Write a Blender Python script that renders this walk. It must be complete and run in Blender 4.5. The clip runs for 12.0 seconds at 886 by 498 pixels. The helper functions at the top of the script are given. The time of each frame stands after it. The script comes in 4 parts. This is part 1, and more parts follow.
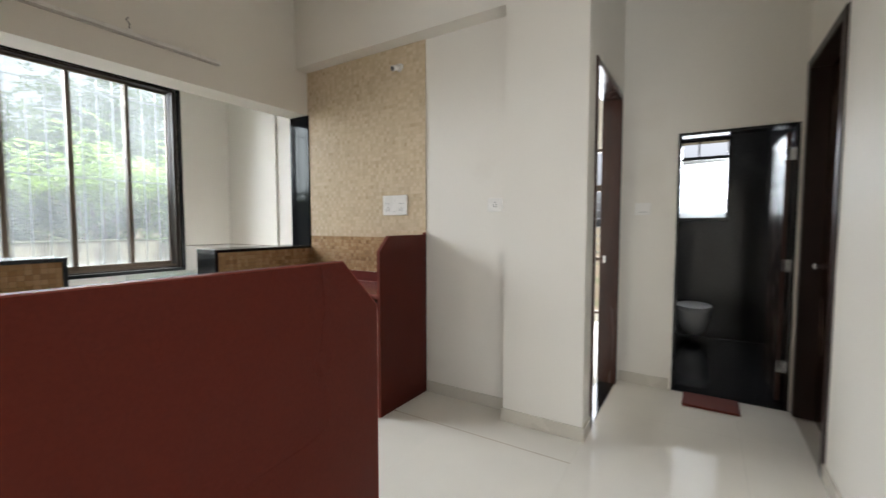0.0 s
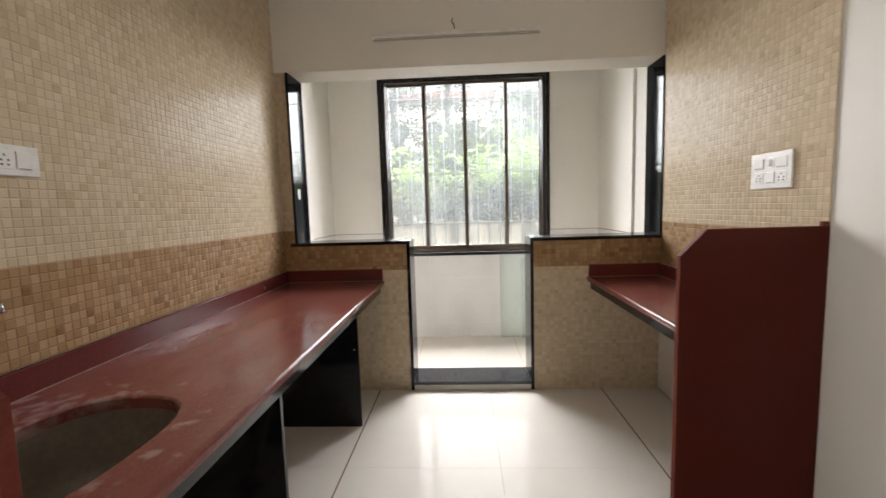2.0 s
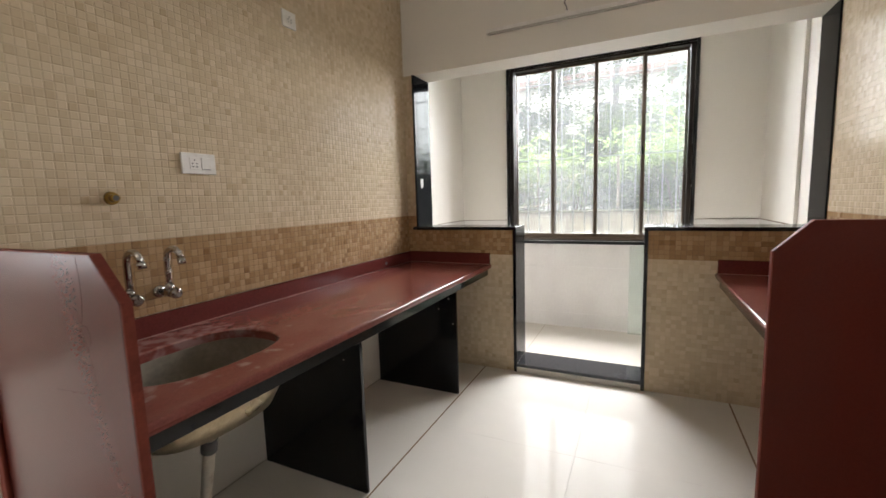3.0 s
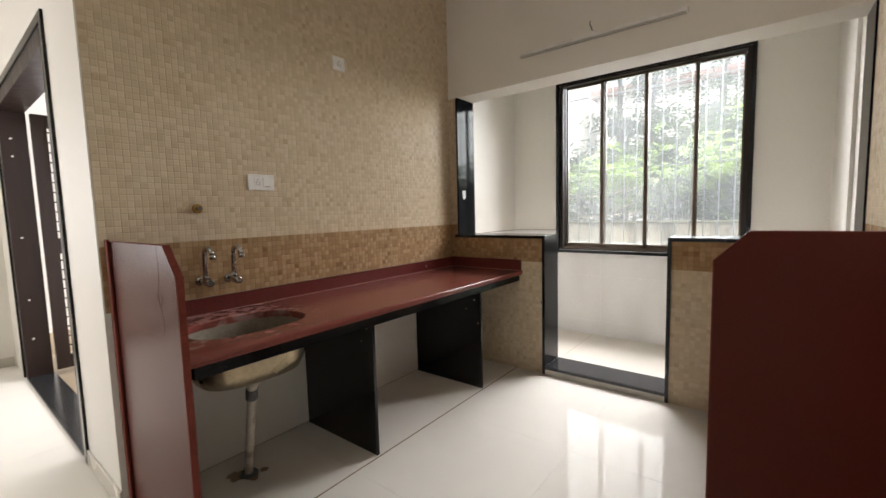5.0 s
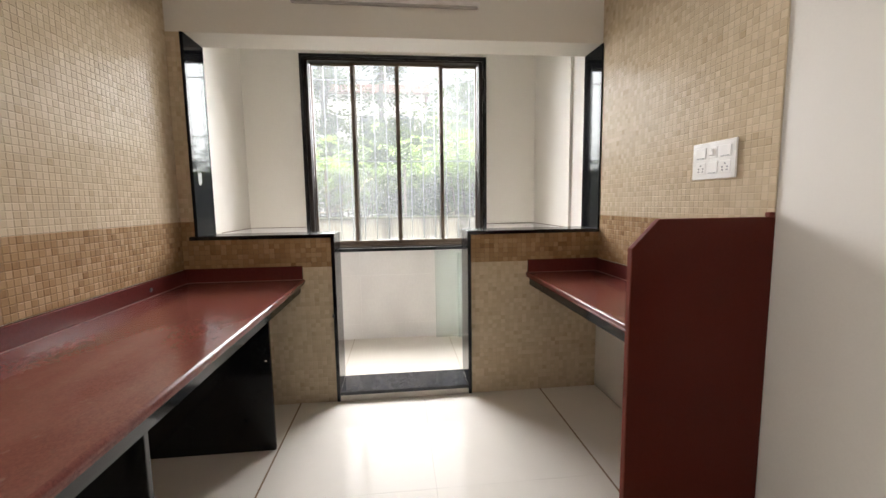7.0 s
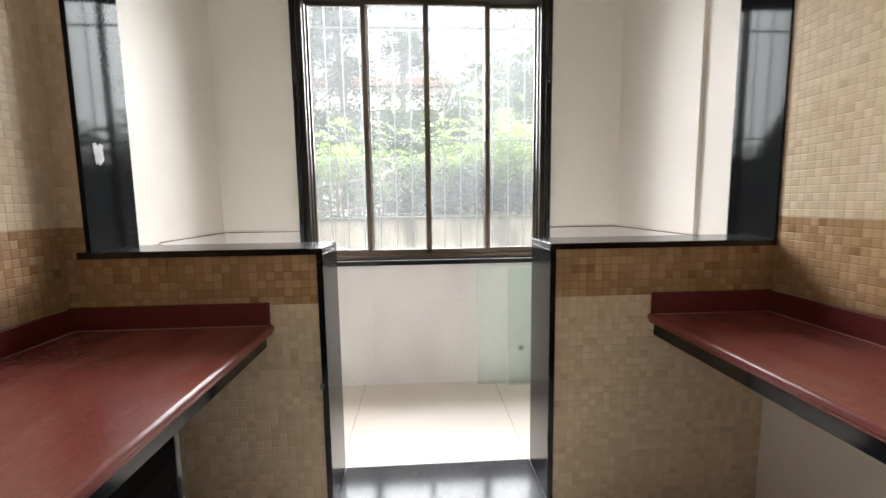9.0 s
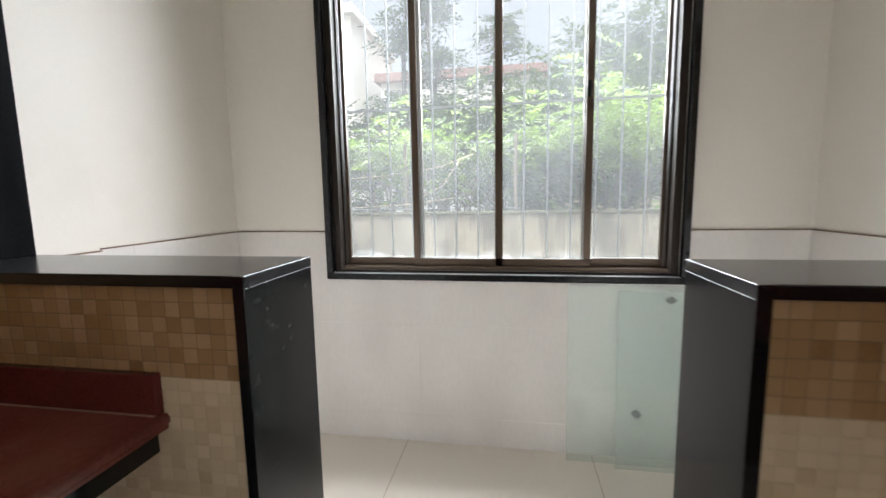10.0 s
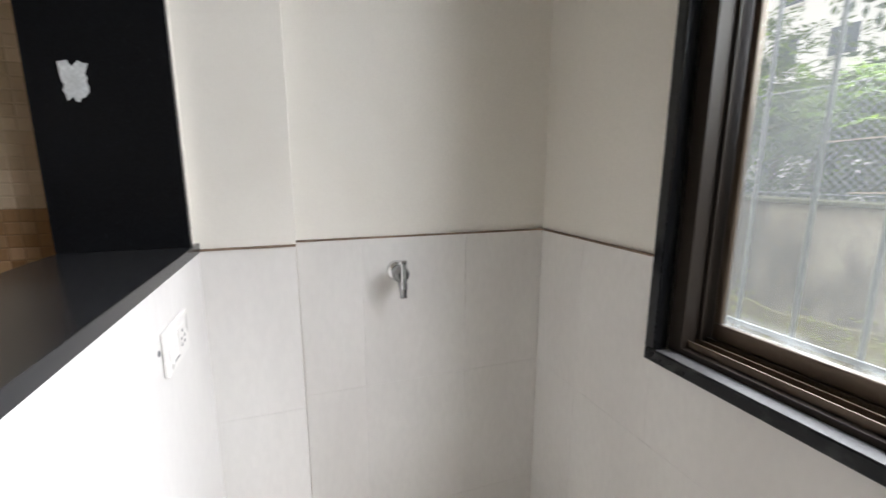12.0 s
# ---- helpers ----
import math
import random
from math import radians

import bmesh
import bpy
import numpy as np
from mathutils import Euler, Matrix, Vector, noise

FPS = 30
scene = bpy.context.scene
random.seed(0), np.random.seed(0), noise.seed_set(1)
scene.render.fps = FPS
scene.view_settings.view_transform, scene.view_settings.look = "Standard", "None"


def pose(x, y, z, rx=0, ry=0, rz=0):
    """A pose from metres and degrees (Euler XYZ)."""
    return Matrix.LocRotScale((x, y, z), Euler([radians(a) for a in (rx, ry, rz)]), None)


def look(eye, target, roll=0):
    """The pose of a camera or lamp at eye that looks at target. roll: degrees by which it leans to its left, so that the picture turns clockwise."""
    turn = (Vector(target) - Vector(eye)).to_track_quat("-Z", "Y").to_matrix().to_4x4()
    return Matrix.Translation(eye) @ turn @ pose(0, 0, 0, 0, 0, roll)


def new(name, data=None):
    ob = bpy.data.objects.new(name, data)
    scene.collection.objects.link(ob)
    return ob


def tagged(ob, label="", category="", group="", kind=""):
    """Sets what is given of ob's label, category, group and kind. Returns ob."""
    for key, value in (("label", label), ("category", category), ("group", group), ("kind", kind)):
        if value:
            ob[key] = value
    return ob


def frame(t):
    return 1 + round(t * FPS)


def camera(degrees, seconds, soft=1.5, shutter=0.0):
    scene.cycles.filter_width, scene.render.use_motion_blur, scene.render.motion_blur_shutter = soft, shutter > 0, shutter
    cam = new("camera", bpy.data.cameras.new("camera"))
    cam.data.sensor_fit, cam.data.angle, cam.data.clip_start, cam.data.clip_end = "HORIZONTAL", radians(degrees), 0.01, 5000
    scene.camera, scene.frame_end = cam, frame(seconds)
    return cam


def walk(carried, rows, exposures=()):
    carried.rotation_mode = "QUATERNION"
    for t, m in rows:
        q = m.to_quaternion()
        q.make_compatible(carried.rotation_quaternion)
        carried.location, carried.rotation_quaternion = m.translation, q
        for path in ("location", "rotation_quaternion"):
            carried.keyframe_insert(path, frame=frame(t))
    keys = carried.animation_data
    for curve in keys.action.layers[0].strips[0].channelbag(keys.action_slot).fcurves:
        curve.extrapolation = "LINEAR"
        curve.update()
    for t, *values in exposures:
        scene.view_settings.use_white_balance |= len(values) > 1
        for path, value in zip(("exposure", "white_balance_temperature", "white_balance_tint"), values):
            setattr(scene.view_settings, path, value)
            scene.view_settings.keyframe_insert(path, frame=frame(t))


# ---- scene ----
cam = camera(94.0, 12.0, shutter=0.25)
PATH = [
    (0, (-0.231, 0.296, 1.369), (-1.295, 1.986, 1.253), -0.0),
    (0.5, (-0.254, 0.698, 1.378), (-1.784, 1.978, 1.229), -0.6),
    (1, (-0.245, 1.077, 1.392), (-2.075, 1.864, 1.213), -1.0),
    (1.5, (-0.327, 1.423, 1.404), (-2.29, 1.736, 1.207), -1.4),
    (2, (-0.424, 1.61, 1.407), (-2.411, 1.508, 1.21), -1.7),
    (2.5, (-0.409, 1.87, 1.408), (-2.32, 1.312, 1.209), -1.8),
    (3, (-0.374, 2.065, 1.392), (-2.166, 1.21, 1.158), -1.7),
    (3.2, (-0.352, 2.16, 1.408), (-2.084, 1.192, 1.152), -1.6),
    (4.8, (-0.329, 2.639, 1.368), (-1.867, 1.377, 1.158), -1.6),
    (5, (-0.335, 2.632, 1.384), (-1.901, 1.401, 1.207), -1.5),
    (5.5, (-0.362, 2.471, 1.394), (-2.083, 1.459, 1.274), -1.4),
    (6, (-0.414, 2.183, 1.374), (-2.316, 1.58, 1.242), -1.3),
    (6.5, (-0.574, 1.882, 1.346), (-2.562, 1.76, 1.171), -1.0),
    (6.7, (-0.629, 1.765, 1.359), (-2.617, 1.85, 1.156), -0.9),
    (8.3, (-1.254, 1.466, 1.36), (-3.208, 1.821, 1.125), -0.7),
    (8.5, (-1.43, 1.497, 1.342), (-3.397, 1.776, 1.111), -0.8),
    (9, (-1.889, 1.578, 1.339), (-3.873, 1.69, 1.116), -0.8),
    (9.5, (-2.377, 1.68, 1.337), (-4.361, 1.594, 1.098), -0.9),
    (10, (-2.79, 1.717, 1.314), (-4.748, 1.386, 1.071), -1.0),
    (10.5, (-3.268, 1.766, 1.31), (-5.125, 1.067, 1.062), -1.2),
    (11, (-3.668, 1.644, 1.318), (-5.295, 0.512, 1.052), -1.2),
    (11.5, (-3.913, 1.561, 1.331), (-5.126, -0.001, 1.031), -0.9),
    (12, (-4.034, 1.493, 1.355), (-4.677, -0.364, 0.984), 0.1),
]
EXPOSURES = [(0.0, 1.1, 6200, 11), (0.5, 1.07, 6250, 12), (1.0, 0.98, 6500, 14), (1.5, 1.02, 6600, 15), (2.5, 1.18, 6550, 15), (5.0, 1.03, 6600, 15), (6.5, 1.14, 6650, 16), (8.5, 1.24, 6550, 16), (9.5, 1.0, 6450, 16), (10.0, 0.83, 6300, 15), (10.5, 0.64, 6250, 15), (11.0, 0.45, 6250, 15), (11.5, 0.23, 6250, 15), (12.0, 0.42, 6300, 15)]
walk(cam, [(t, look(eye, target, roll)) for t, eye, target, roll in PATH], EXPOSURES)


# ---- world, sun and openings' light ----
world = bpy.data.worlds.new("world")
scene.world = world
world.use_nodes = True
wn, wl = world.node_tree.nodes, world.node_tree.links
sky = wn.new("ShaderNodeTexSky")
sky.sky_type = "NISHITA"
sky.sun_disc = False
sky.sun_elevation, sky.sun_rotation = radians(58), radians(75)
sky.air_density, sky.dust_density, sky.ozone_density = 0.6, 6.0, 0.5
pale = wn.new("ShaderNodeHueSaturation")
pale.inputs["Saturation"].default_value = 0.25
wl.new(sky.outputs[0], pale.inputs["Color"])
wl.new(pale.outputs[0], wn["Background"].inputs["Color"])
wn["Background"].inputs["Strength"].default_value = 0.145

sun = new("sun", bpy.data.lights.new("sun", "SUN"))
sun.data.energy, sun.data.angle, sun.data.color = 1.4, radians(14), (1.0, 0.96, 0.9)
sun.matrix_world = look((6, 4, 12), (0, 0, 0))


def sky_lamp(name, place, target, w, h, watts, colour=(0.95, 0.975, 1.0)):
    """Skylight that comes in through one opening."""
    data = bpy.data.lights.new(name, "AREA")
    data.shape, data.size, data.size_y, data.energy, data.color = "RECTANGLE", w, h, watts, colour
    ob = new(name, data)
    ob.matrix_world = look(place, target)
    return ob


sky_lamp("balcony_window_light", (-7.0, 1.85, 3.4), (-3.7, 1.7, 1.0), 5.2, 3.6, 730)
sky_lamp("entrance_light", (-1.25, -1.5, 1.25), (1, -1.5, 0.9), 1.6, 2.1, 9)
# Fill light added from the unseen south end; its window is assumed.
sky_lamp("living_window_light", (1.5, -3.1, 1.6), (1.2, 0, 1.3), 1.8, 1.5, 39)
sky_lamp("bathroom_window_light", (-0.25, 6.42, 1.92), (-0.1, 4, 0.6), 0.5, 0.9, 7.5)
sky_lamp("bedroom_window_light", (-1.7, 6.62, 1.3), (-1.2, 3, 0.8), 1.15, 2.2, 45)


# ---- materials ----
def nodes_of(name):
    m = bpy.data.materials.new(name)
    m.use_nodes = True
    return m, m.node_tree.nodes, m.node_tree.links, m.node_tree.nodes["Principled BSDF"]


def noise_at(n, l, scale, detail=4.0, stretch=(1, 1, 1)):
    geo = n.new("ShaderNodeNewGeometry")
    mp = n.new("ShaderNodeMapping")
    mp.inputs["Scale"].default_value = stretch
    tex = n.new("ShaderNodeTexNoise")
    tex.inputs["Scale"].default_value, tex.inputs["Detail"].default_value = scale, detail
    l.new(geo.outputs["Position"], mp.inputs["Vector"])
    l.new(mp.outputs[0], tex.inputs["Vector"])
    return tex.outputs["Fac"]


def span(n, l, value, a, b, lo=0.0, hi=1.0):
    r = n.new("ShaderNodeMapRange")
    r.inputs["From Min"].default_value, r.inputs["From Max"].default_value = a, b
    r.inputs["To Min"].default_value, r.inputs["To Max"].default_value = lo, hi
    l.new(value, r.inputs["Value"])
    return r.outputs["Result"]


def blend(n, l, fac, a, b, mode="MIX"):
    m = n.new("ShaderNodeMix")
    m.data_type, m.blend_type = "RGBA", mode
    for value, socket in ((fac, m.inputs[0]), (a, m.inputs[6]), (b, m.inputs[7])):
        if isinstance(value, (int, float)):
            socket.default_value = value
        elif isinstance(value, tuple):
            socket.default_value = (*value, 1)
        else:
            l.new(value, socket)
    return m.outputs[2]


def bumped(n, l, p, height, strength, distance):
    b = n.new("ShaderNodeBump")
    b.inputs["Strength"].default_value, b.inputs["Distance"].default_value = strength, distance
    l.new(height, b.inputs["Height"])
    l.new(b.outputs[0], p.inputs["Normal"])


def surface(name, base, rough=0.5, metal=0.0, var=0.1, scale=2.5, fine=70.0, bump=0.15, dist=0.001,
            stain=None, stain_from=0.6, stain_width=0.12, stain_scale=1.3, stain_detail=6.0, stretch=(1, 1, 1), rough_var=0.08, spec=0.5):
    """Base colour with broad and fine variation, optional stains and fine relief."""
    m, n, l, p = nodes_of(name)
    big, small = noise_at(n, l, scale, 2.5, stretch), noise_at(n, l, fine, 3, stretch)
    dark, light = (tuple(min(1.0, c * k) for c in base) for k in (1 - var, 1 + var))
    col = blend(n, l, span(n, l, big, 0.2, 0.8), dark, light)
    col = blend(n, l, span(n, l, small, 0.35, 0.65, 0.0, 0.6), col, tuple(c * (1 - var * 1.2) for c in base))
    if stain:
        col = blend(n, l, span(n, l, noise_at(n, l, stain_scale, stain_detail, stretch), stain_from, stain_from + stain_width, 0, 0.7), col, stain)
    l.new(col, p.inputs["Base Color"])
    l.new(span(n, l, big, 0.2, 0.8, max(0.02, rough - rough_var), min(1, rough + rough_var)), p.inputs["Roughness"])
    p.inputs["Metallic"].default_value = metal
    p.inputs["Specular IOR Level"].default_value = spec
    if bump:
        bumped(n, l, p, small, bump, dist)
    return m


def granite(name, base, fleck, rough, amount=0.62, stain=None, stain_at=None, spec=0.5, fleck_scale=70.0, fleck_share=0.35, grain_mix=(0.82, 1.15), dust=None):
    """Polished stone: crystals of two sizes, soft clouds, dull wear."""
    m, n, l, p = nodes_of(name)
    geo = n.new("ShaderNodeNewGeometry")
    vor = n.new("ShaderNodeTexVoronoi")
    vor.inputs["Scale"].default_value = 190
    l.new(geo.outputs["Position"], vor.inputs["Vector"])
    grain = n.new("ShaderNodeSeparateColor")
    l.new(vor.outputs["Color"], grain.inputs[0])
    cloud = noise_at(n, l, 3.2, 6)
    col = blend(n, l, span(n, l, grain.outputs[0], 0.0, 1.0), tuple(c * grain_mix[0] for c in base), tuple(c * grain_mix[1] for c in base))
    col = blend(n, l, span(n, l, noise_at(n, l, fleck_scale, 6), amount, amount + 0.14, 0, fleck_share), col, fleck)
    col = blend(n, l, span(n, l, cloud, 0.35, 0.7, 0, 0.45), col, tuple(c * 1.18 for c in base))
    if dust:
        col = blend(n, l, span(n, l, noise_at(n, l, 2.2, 7, (1, 2.4, 1)), 0.42, 0.72, 0, 0.42), col, dust)
        col = blend(n, l, span(n, l, noise_at(n, l, 26, 6), 0.6, 0.72, 0, 0.22), col, dust)
    if stain:
        reach = n.new("ShaderNodeVectorMath")
        reach.operation = "DISTANCE"
        reach.inputs[1].default_value = stain_at
        l.new(geo.outputs["Position"], reach.inputs[0])
        near = span(n, l, reach.outputs["Value"], 0.28, 0.75, 0.19, -0.3)
        patch = n.new("ShaderNodeMath")
        l.new(near, patch.inputs[0])
        l.new(noise_at(n, l, 16, 9), patch.inputs[1])
        col = blend(n, l, span(n, l, patch.outputs[0], 0.62, 0.76, 0, 0.42), col, stain)
    l.new(col, p.inputs["Base Color"])
    p.inputs["Roughness"].default_value = rough
    p.inputs["Specular IOR Level"].default_value = spec
    return m


def mosaic(name, low, mid, high, odd, odd_share):
    """Glazed embossed squares, each with its own tone."""
    m, n, l, p = nodes_of(name)
    geo, info = n.new("ShaderNodeNewGeometry"), n.new("ShaderNodeObjectInfo")
    add = n.new("ShaderNodeMath")
    add.operation = "MULTIPLY_ADD"
    add.inputs[1].default_value = 17.31
    l.new(info.outputs["Random"], add.inputs[0])
    l.new(geo.outputs["Random Per Island"], add.inputs[2])
    white = n.new("ShaderNodeTexWhiteNoise")
    white.noise_dimensions = "1D"
    l.new(add.outputs[0], white.inputs["W"])
    ramp = n.new("ShaderNodeValToRGB")
    e = ramp.color_ramp.elements
    e[0].position, e[0].color = 0.0, (*low, 1)
    e[1].position, e[1].color = 1.0, (*odd, 1)
    for at, c in ((0.45, mid), (1 - odd_share - 0.08, high), (1 - odd_share, high)):
        x = e.new(at)
        x.color = (*c, 1)
    l.new(white.outputs["Value"], ramp.inputs[0])
    cloud = noise_at(n, l, 45, 5)
    col = blend(n, l, span(n, l, cloud, 0.35, 0.7, 0, 0.35), ramp.outputs[0], mid)
    col = blend(n, l, span(n, l, noise_at(n, l, 1.6, 4), 0.4, 0.75, 0, 0.18), col, tuple(c * 0.75 for c in mid))
    l.new(col, p.inputs["Base Color"])
    l.new(span(n, l, white.outputs["Color"], 0, 1, 0.13, 0.24), p.inputs["Roughness"])
    p.inputs["Specular IOR Level"].default_value = 0.035
    bumped(n, l, p, cloud, 0.12, 0.001)
    return m


def clear_glass(name, tint, dust, dust_colour, gloss=0.06, foot=None):
    """Thin pane: see-through, a little gloss, a film of dust with streaks."""
    m, n, l, p = nodes_of(name)
    n.remove(p)
    out = n["Material Output"]
    tr, gl, df, tl = (n.new("ShaderNodeBsdf" + k) for k in ("Transparent", "Glossy", "Diffuse", "Translucent"))
    tr.inputs[0].default_value = (*tint, 1)
    gl.inputs["Roughness"].default_value = 0.03
    df.inputs[0].default_value = tl.inputs[0].default_value = (*dust_colour, 1)
    film, coat, top = n.new("ShaderNodeMixShader"), n.new("ShaderNodeMixShader"), n.new("ShaderNodeMixShader")
    film.inputs[0].default_value = 0.6
    l.new(df.outputs[0], film.inputs[1]); l.new(tl.outputs[0], film.inputs[2])
    streak = noise_at(n, l, 1.8, 3, (1, 1.6, 0.7))
    film_share = span(n, l, streak, 0.2, 0.8, dust * 0.6, dust * 1.3)
    if foot is not None:
        geo, xyz = n.new("ShaderNodeNewGeometry"), n.new("ShaderNodeSeparateXYZ")
        l.new(geo.outputs["Position"], xyz.inputs[0])
        low = span(n, l, xyz.outputs["Z"], foot, foot + 0.05, 0.2, 0.0)
        ragged, more = n.new("ShaderNodeMath"), n.new("ShaderNodeMath")
        ragged.operation, more.operation = "MULTIPLY", "ADD"
        l.new(low, ragged.inputs[0])
        l.new(span(n, l, noise_at(n, l, 22, 5), 0.4, 0.65), ragged.inputs[1])
        l.new(film_share, more.inputs[0]); l.new(ragged.outputs[0], more.inputs[1])
        film_share = more.outputs[0]
    l.new(film_share, coat.inputs[0])
    l.new(tr.outputs[0], coat.inputs[1]); l.new(film.outputs[0], coat.inputs[2])
    top.inputs[0].default_value = gloss
    l.new(coat.outputs[0], top.inputs[1]); l.new(gl.outputs[0], top.inputs[2])
    l.new(top.outputs[0], out.inputs["Surface"])
    return m


def leafy(name, a, b):
    m, n, l, p = nodes_of(name)
    geo = n.new("ShaderNodeNewGeometry")
    col = blend(n, l, geo.outputs["Random Per Island"], a, b)
    col = blend(n, l, span(n, l, noise_at(n, l, 1.4, 3), 0.35, 0.7, 0, 0.5), col, tuple(c * 0.55 for c in a))
    l.new(col, p.inputs["Base Color"])
    p.inputs["Roughness"].default_value = 0.55
    p.inputs["Specular IOR Level"].default_value = 0.2
    tl, mix = n.new("ShaderNodeBsdfTranslucent"), n.new("ShaderNodeMixShader")
    l.new(col, tl.inputs[0])
    mix.inputs[0].default_value = 0.5
    l.new(p.outputs[0], mix.inputs[1]); l.new(tl.outputs[0], mix.inputs[2])
    l.new(mix.outputs[0], n["Material Output"].inputs["Surface"])
    return m


PAINT = surface("white wall paint", (0.795, 0.762, 0.692), 0.55, var=0.035, scale=1.1, fine=140, bump=0.1, stain=(0.72, 0.68, 0.6), stain_from=0.62)
CEIL = surface("ceiling paint", (0.82, 0.8, 0.76), 0.7, var=0.03, bump=0.08)
WALLTILE = surface("off-white wall tile", (0.77, 0.75, 0.715), 0.32, var=0.055, scale=2.6, fine=60, bump=0.02, stretch=(1, 1, 0.45), rough_var=0.0, stain=(0.60, 0.57, 0.54), stain_from=0.47, stain_width=0.3, stain_scale=2.6, stain_detail=1.5)
FLOORTILE = surface("polished cream floor tile", (0.79, 0.755, 0.68), 0.03, var=0.025, scale=1.7, fine=6, bump=0.02, dist=0.0004, rough_var=0.01, spec=0.03)
BALCTILE = surface("matt cream floor tile", (0.74, 0.685, 0.60), 0.34, var=0.05, scale=2.2, fine=120, bump=0.03, rough_var=0.01)
SKIRT = surface("cream skirting tile", (0.60, 0.56, 0.48), 0.25, var=0.05, fine=120, bump=0.02)
GROUT = surface("brown grout", (0.33, 0.235, 0.145), 0.9, var=0.3, scale=5, fine=200, bump=0.3)
PALEGROUT = surface("pale grout", (0.58, 0.48, 0.335), 0.85, var=0.12, scale=8, bump=0.2)
DARKGROUT = surface("tan grout", (0.23, 0.15, 0.08), 0.85, var=0.15, scale=8, bump=0.2)
# Grey for the painted shadow line along the batten's lower edge.
LIPSHADE = surface("batten shadow grey", (0.5, 0.48, 0.44), 0.5, var=0.08, scale=12, bump=0)
SPACER = surface("grey rubber spacer", (0.2, 0.22, 0.21), 0.6, var=0.1, bump=0)
SOFTJOINT = surface("sandy cement joint", (0.58, 0.5, 0.4), 0.9, var=0.15, scale=9, bump=0.2)
DIRT = surface("dirty cement bead", (0.28, 0.2, 0.14), 0.95, var=0.5, scale=9, fine=60, bump=0.5)
BEIGE = mosaic("beige glazed mosaic", (0.56, 0.445, 0.3), (0.625, 0.51, 0.355), (0.68, 0.565, 0.41), (0.5, 0.38, 0.24), 0.12)
BROWN = mosaic("brown glazed mosaic", (0.32, 0.19, 0.093), (0.39, 0.25, 0.13), (0.47, 0.32, 0.185), (0.22, 0.12, 0.055), 0.14)
RED = granite("red polished stone", (0.205, 0.054, 0.043), (0.25, 0.09, 0.075), 0.2, 0.62, spec=0.5, dust=(0.30, 0.135, 0.115), stain=(0.46, 0.36, 0.34), stain_at=(-1.25, 0.5, 0.87))
REDGLOSS = granite("glossy red stone edge", (0.185, 0.054, 0.044), (0.22, 0.078, 0.066), 0.2, spec=0.35)
# Darker copy of the counter red; the upright panels' shade is in the colour.
REDPANEL = granite("shade-darkened red polished stone", (0.07, 0.0115, 0.007), (0.088, 0.018, 0.012), 0.24, 0.66, spec=0.12, grain_mix=(0.93, 1.06))
REDEDGE = surface("raw red stone edge", (0.17, 0.04, 0.027), 0.6, spec=0.08, var=0.25, scale=18, fine=90, bump=0.2)
BLACK = granite("black granite", (0.008, 0.0085, 0.0095), (0.025, 0.028, 0.03), 0.1, 0.62, spec=0.35)
DUSTY = granite("black granite under grey dust", (0.022, 0.0225, 0.024), (0.05, 0.052, 0.054), 0.2, 0.6, spec=0.5)
SEAL = surface("pale pink sealant", (0.33, 0.2, 0.17), 0.8, var=0.3, scale=20, fine=90, bump=0.2)
SILLDUST = granite("granite under pale grey dust", (0.075, 0.075, 0.074), (0.14, 0.14, 0.138), 0.4, 0.5, spec=0.4, dust=(0.16, 0.158, 0.15))
SILL = granite("scuffed grey-black granite", (0.03, 0.031, 0.034), (0.075, 0.08, 0.085), 0.12, 0.56, spec=0.3, dust=(0.07, 0.072, 0.075))
# Worktop red darkened for the upstands' missing reflection; the shade is in the colour.
REDSHADE = granite("red polished stone with shade painted in", (0.12, 0.027, 0.024), (0.16, 0.05, 0.042), 0.2, spec=0.3)
JAMB = granite("dusty polished black granite", (0.007, 0.0075, 0.0085), (0.022, 0.025, 0.028), 0.06, 0.62, spec=0.08)
GREYGRANITE = granite("dusty grey-black granite", (0.008, 0.0085, 0.009), (0.06, 0.068, 0.06), 0.16, 0.55, spec=0.2, fleck_scale=38, fleck_share=0.3)
# Shaded copy of BRONZE for the track frame, whose sides catch little window light.
SHADEBRONZE = surface("brown anodised aluminium with painted shade", (0.028, 0.021, 0.016), 0.45, 0.3, var=0.2, scale=6, fine=120, bump=0.03, spec=0.3)
BRONZE = surface("brown anodised aluminium", (0.12, 0.088, 0.062), 0.36, 0.6, var=0.15, scale=6, fine=120, bump=0.03)
CHROME = surface("chrome", (0.75, 0.75, 0.76), 0.12, 1.0, var=0.05, scale=20, bump=0)
DULLCHROME = surface("dull chrome with water marks", (0.5, 0.48, 0.45), 0.24, 1.0, var=0.2, scale=30, bump=0, stain=(0.35, 0.32, 0.28), stain_from=0.55, stain_scale=25)
DARKCHROME = surface("dull dark chrome", (0.34, 0.34, 0.35), 0.22, 1.0, var=0.15, scale=30, bump=0)
# Inside of the sink, a darker steel than the outer bowl.
BASIN = surface("darker mottled steel basin", (0.27, 0.235, 0.18), 0.5, 0.25, var=0.25, scale=9, fine=50, bump=0.05, stain=(0.2, 0.17, 0.12), stain_from=0.58, stain_scale=6)
DULLSTEEL = surface("dull stained steel", (0.47, 0.38, 0.25), 0.3, 0.8, var=0.2, scale=9, fine=50, bump=0.05, stain=(0.3, 0.24, 0.16), stain_from=0.58, stain_scale=6)
BRASS = surface("tarnished brass", (0.35, 0.22, 0.06), 0.4, 0.9, var=0.3, scale=60, bump=0.1)
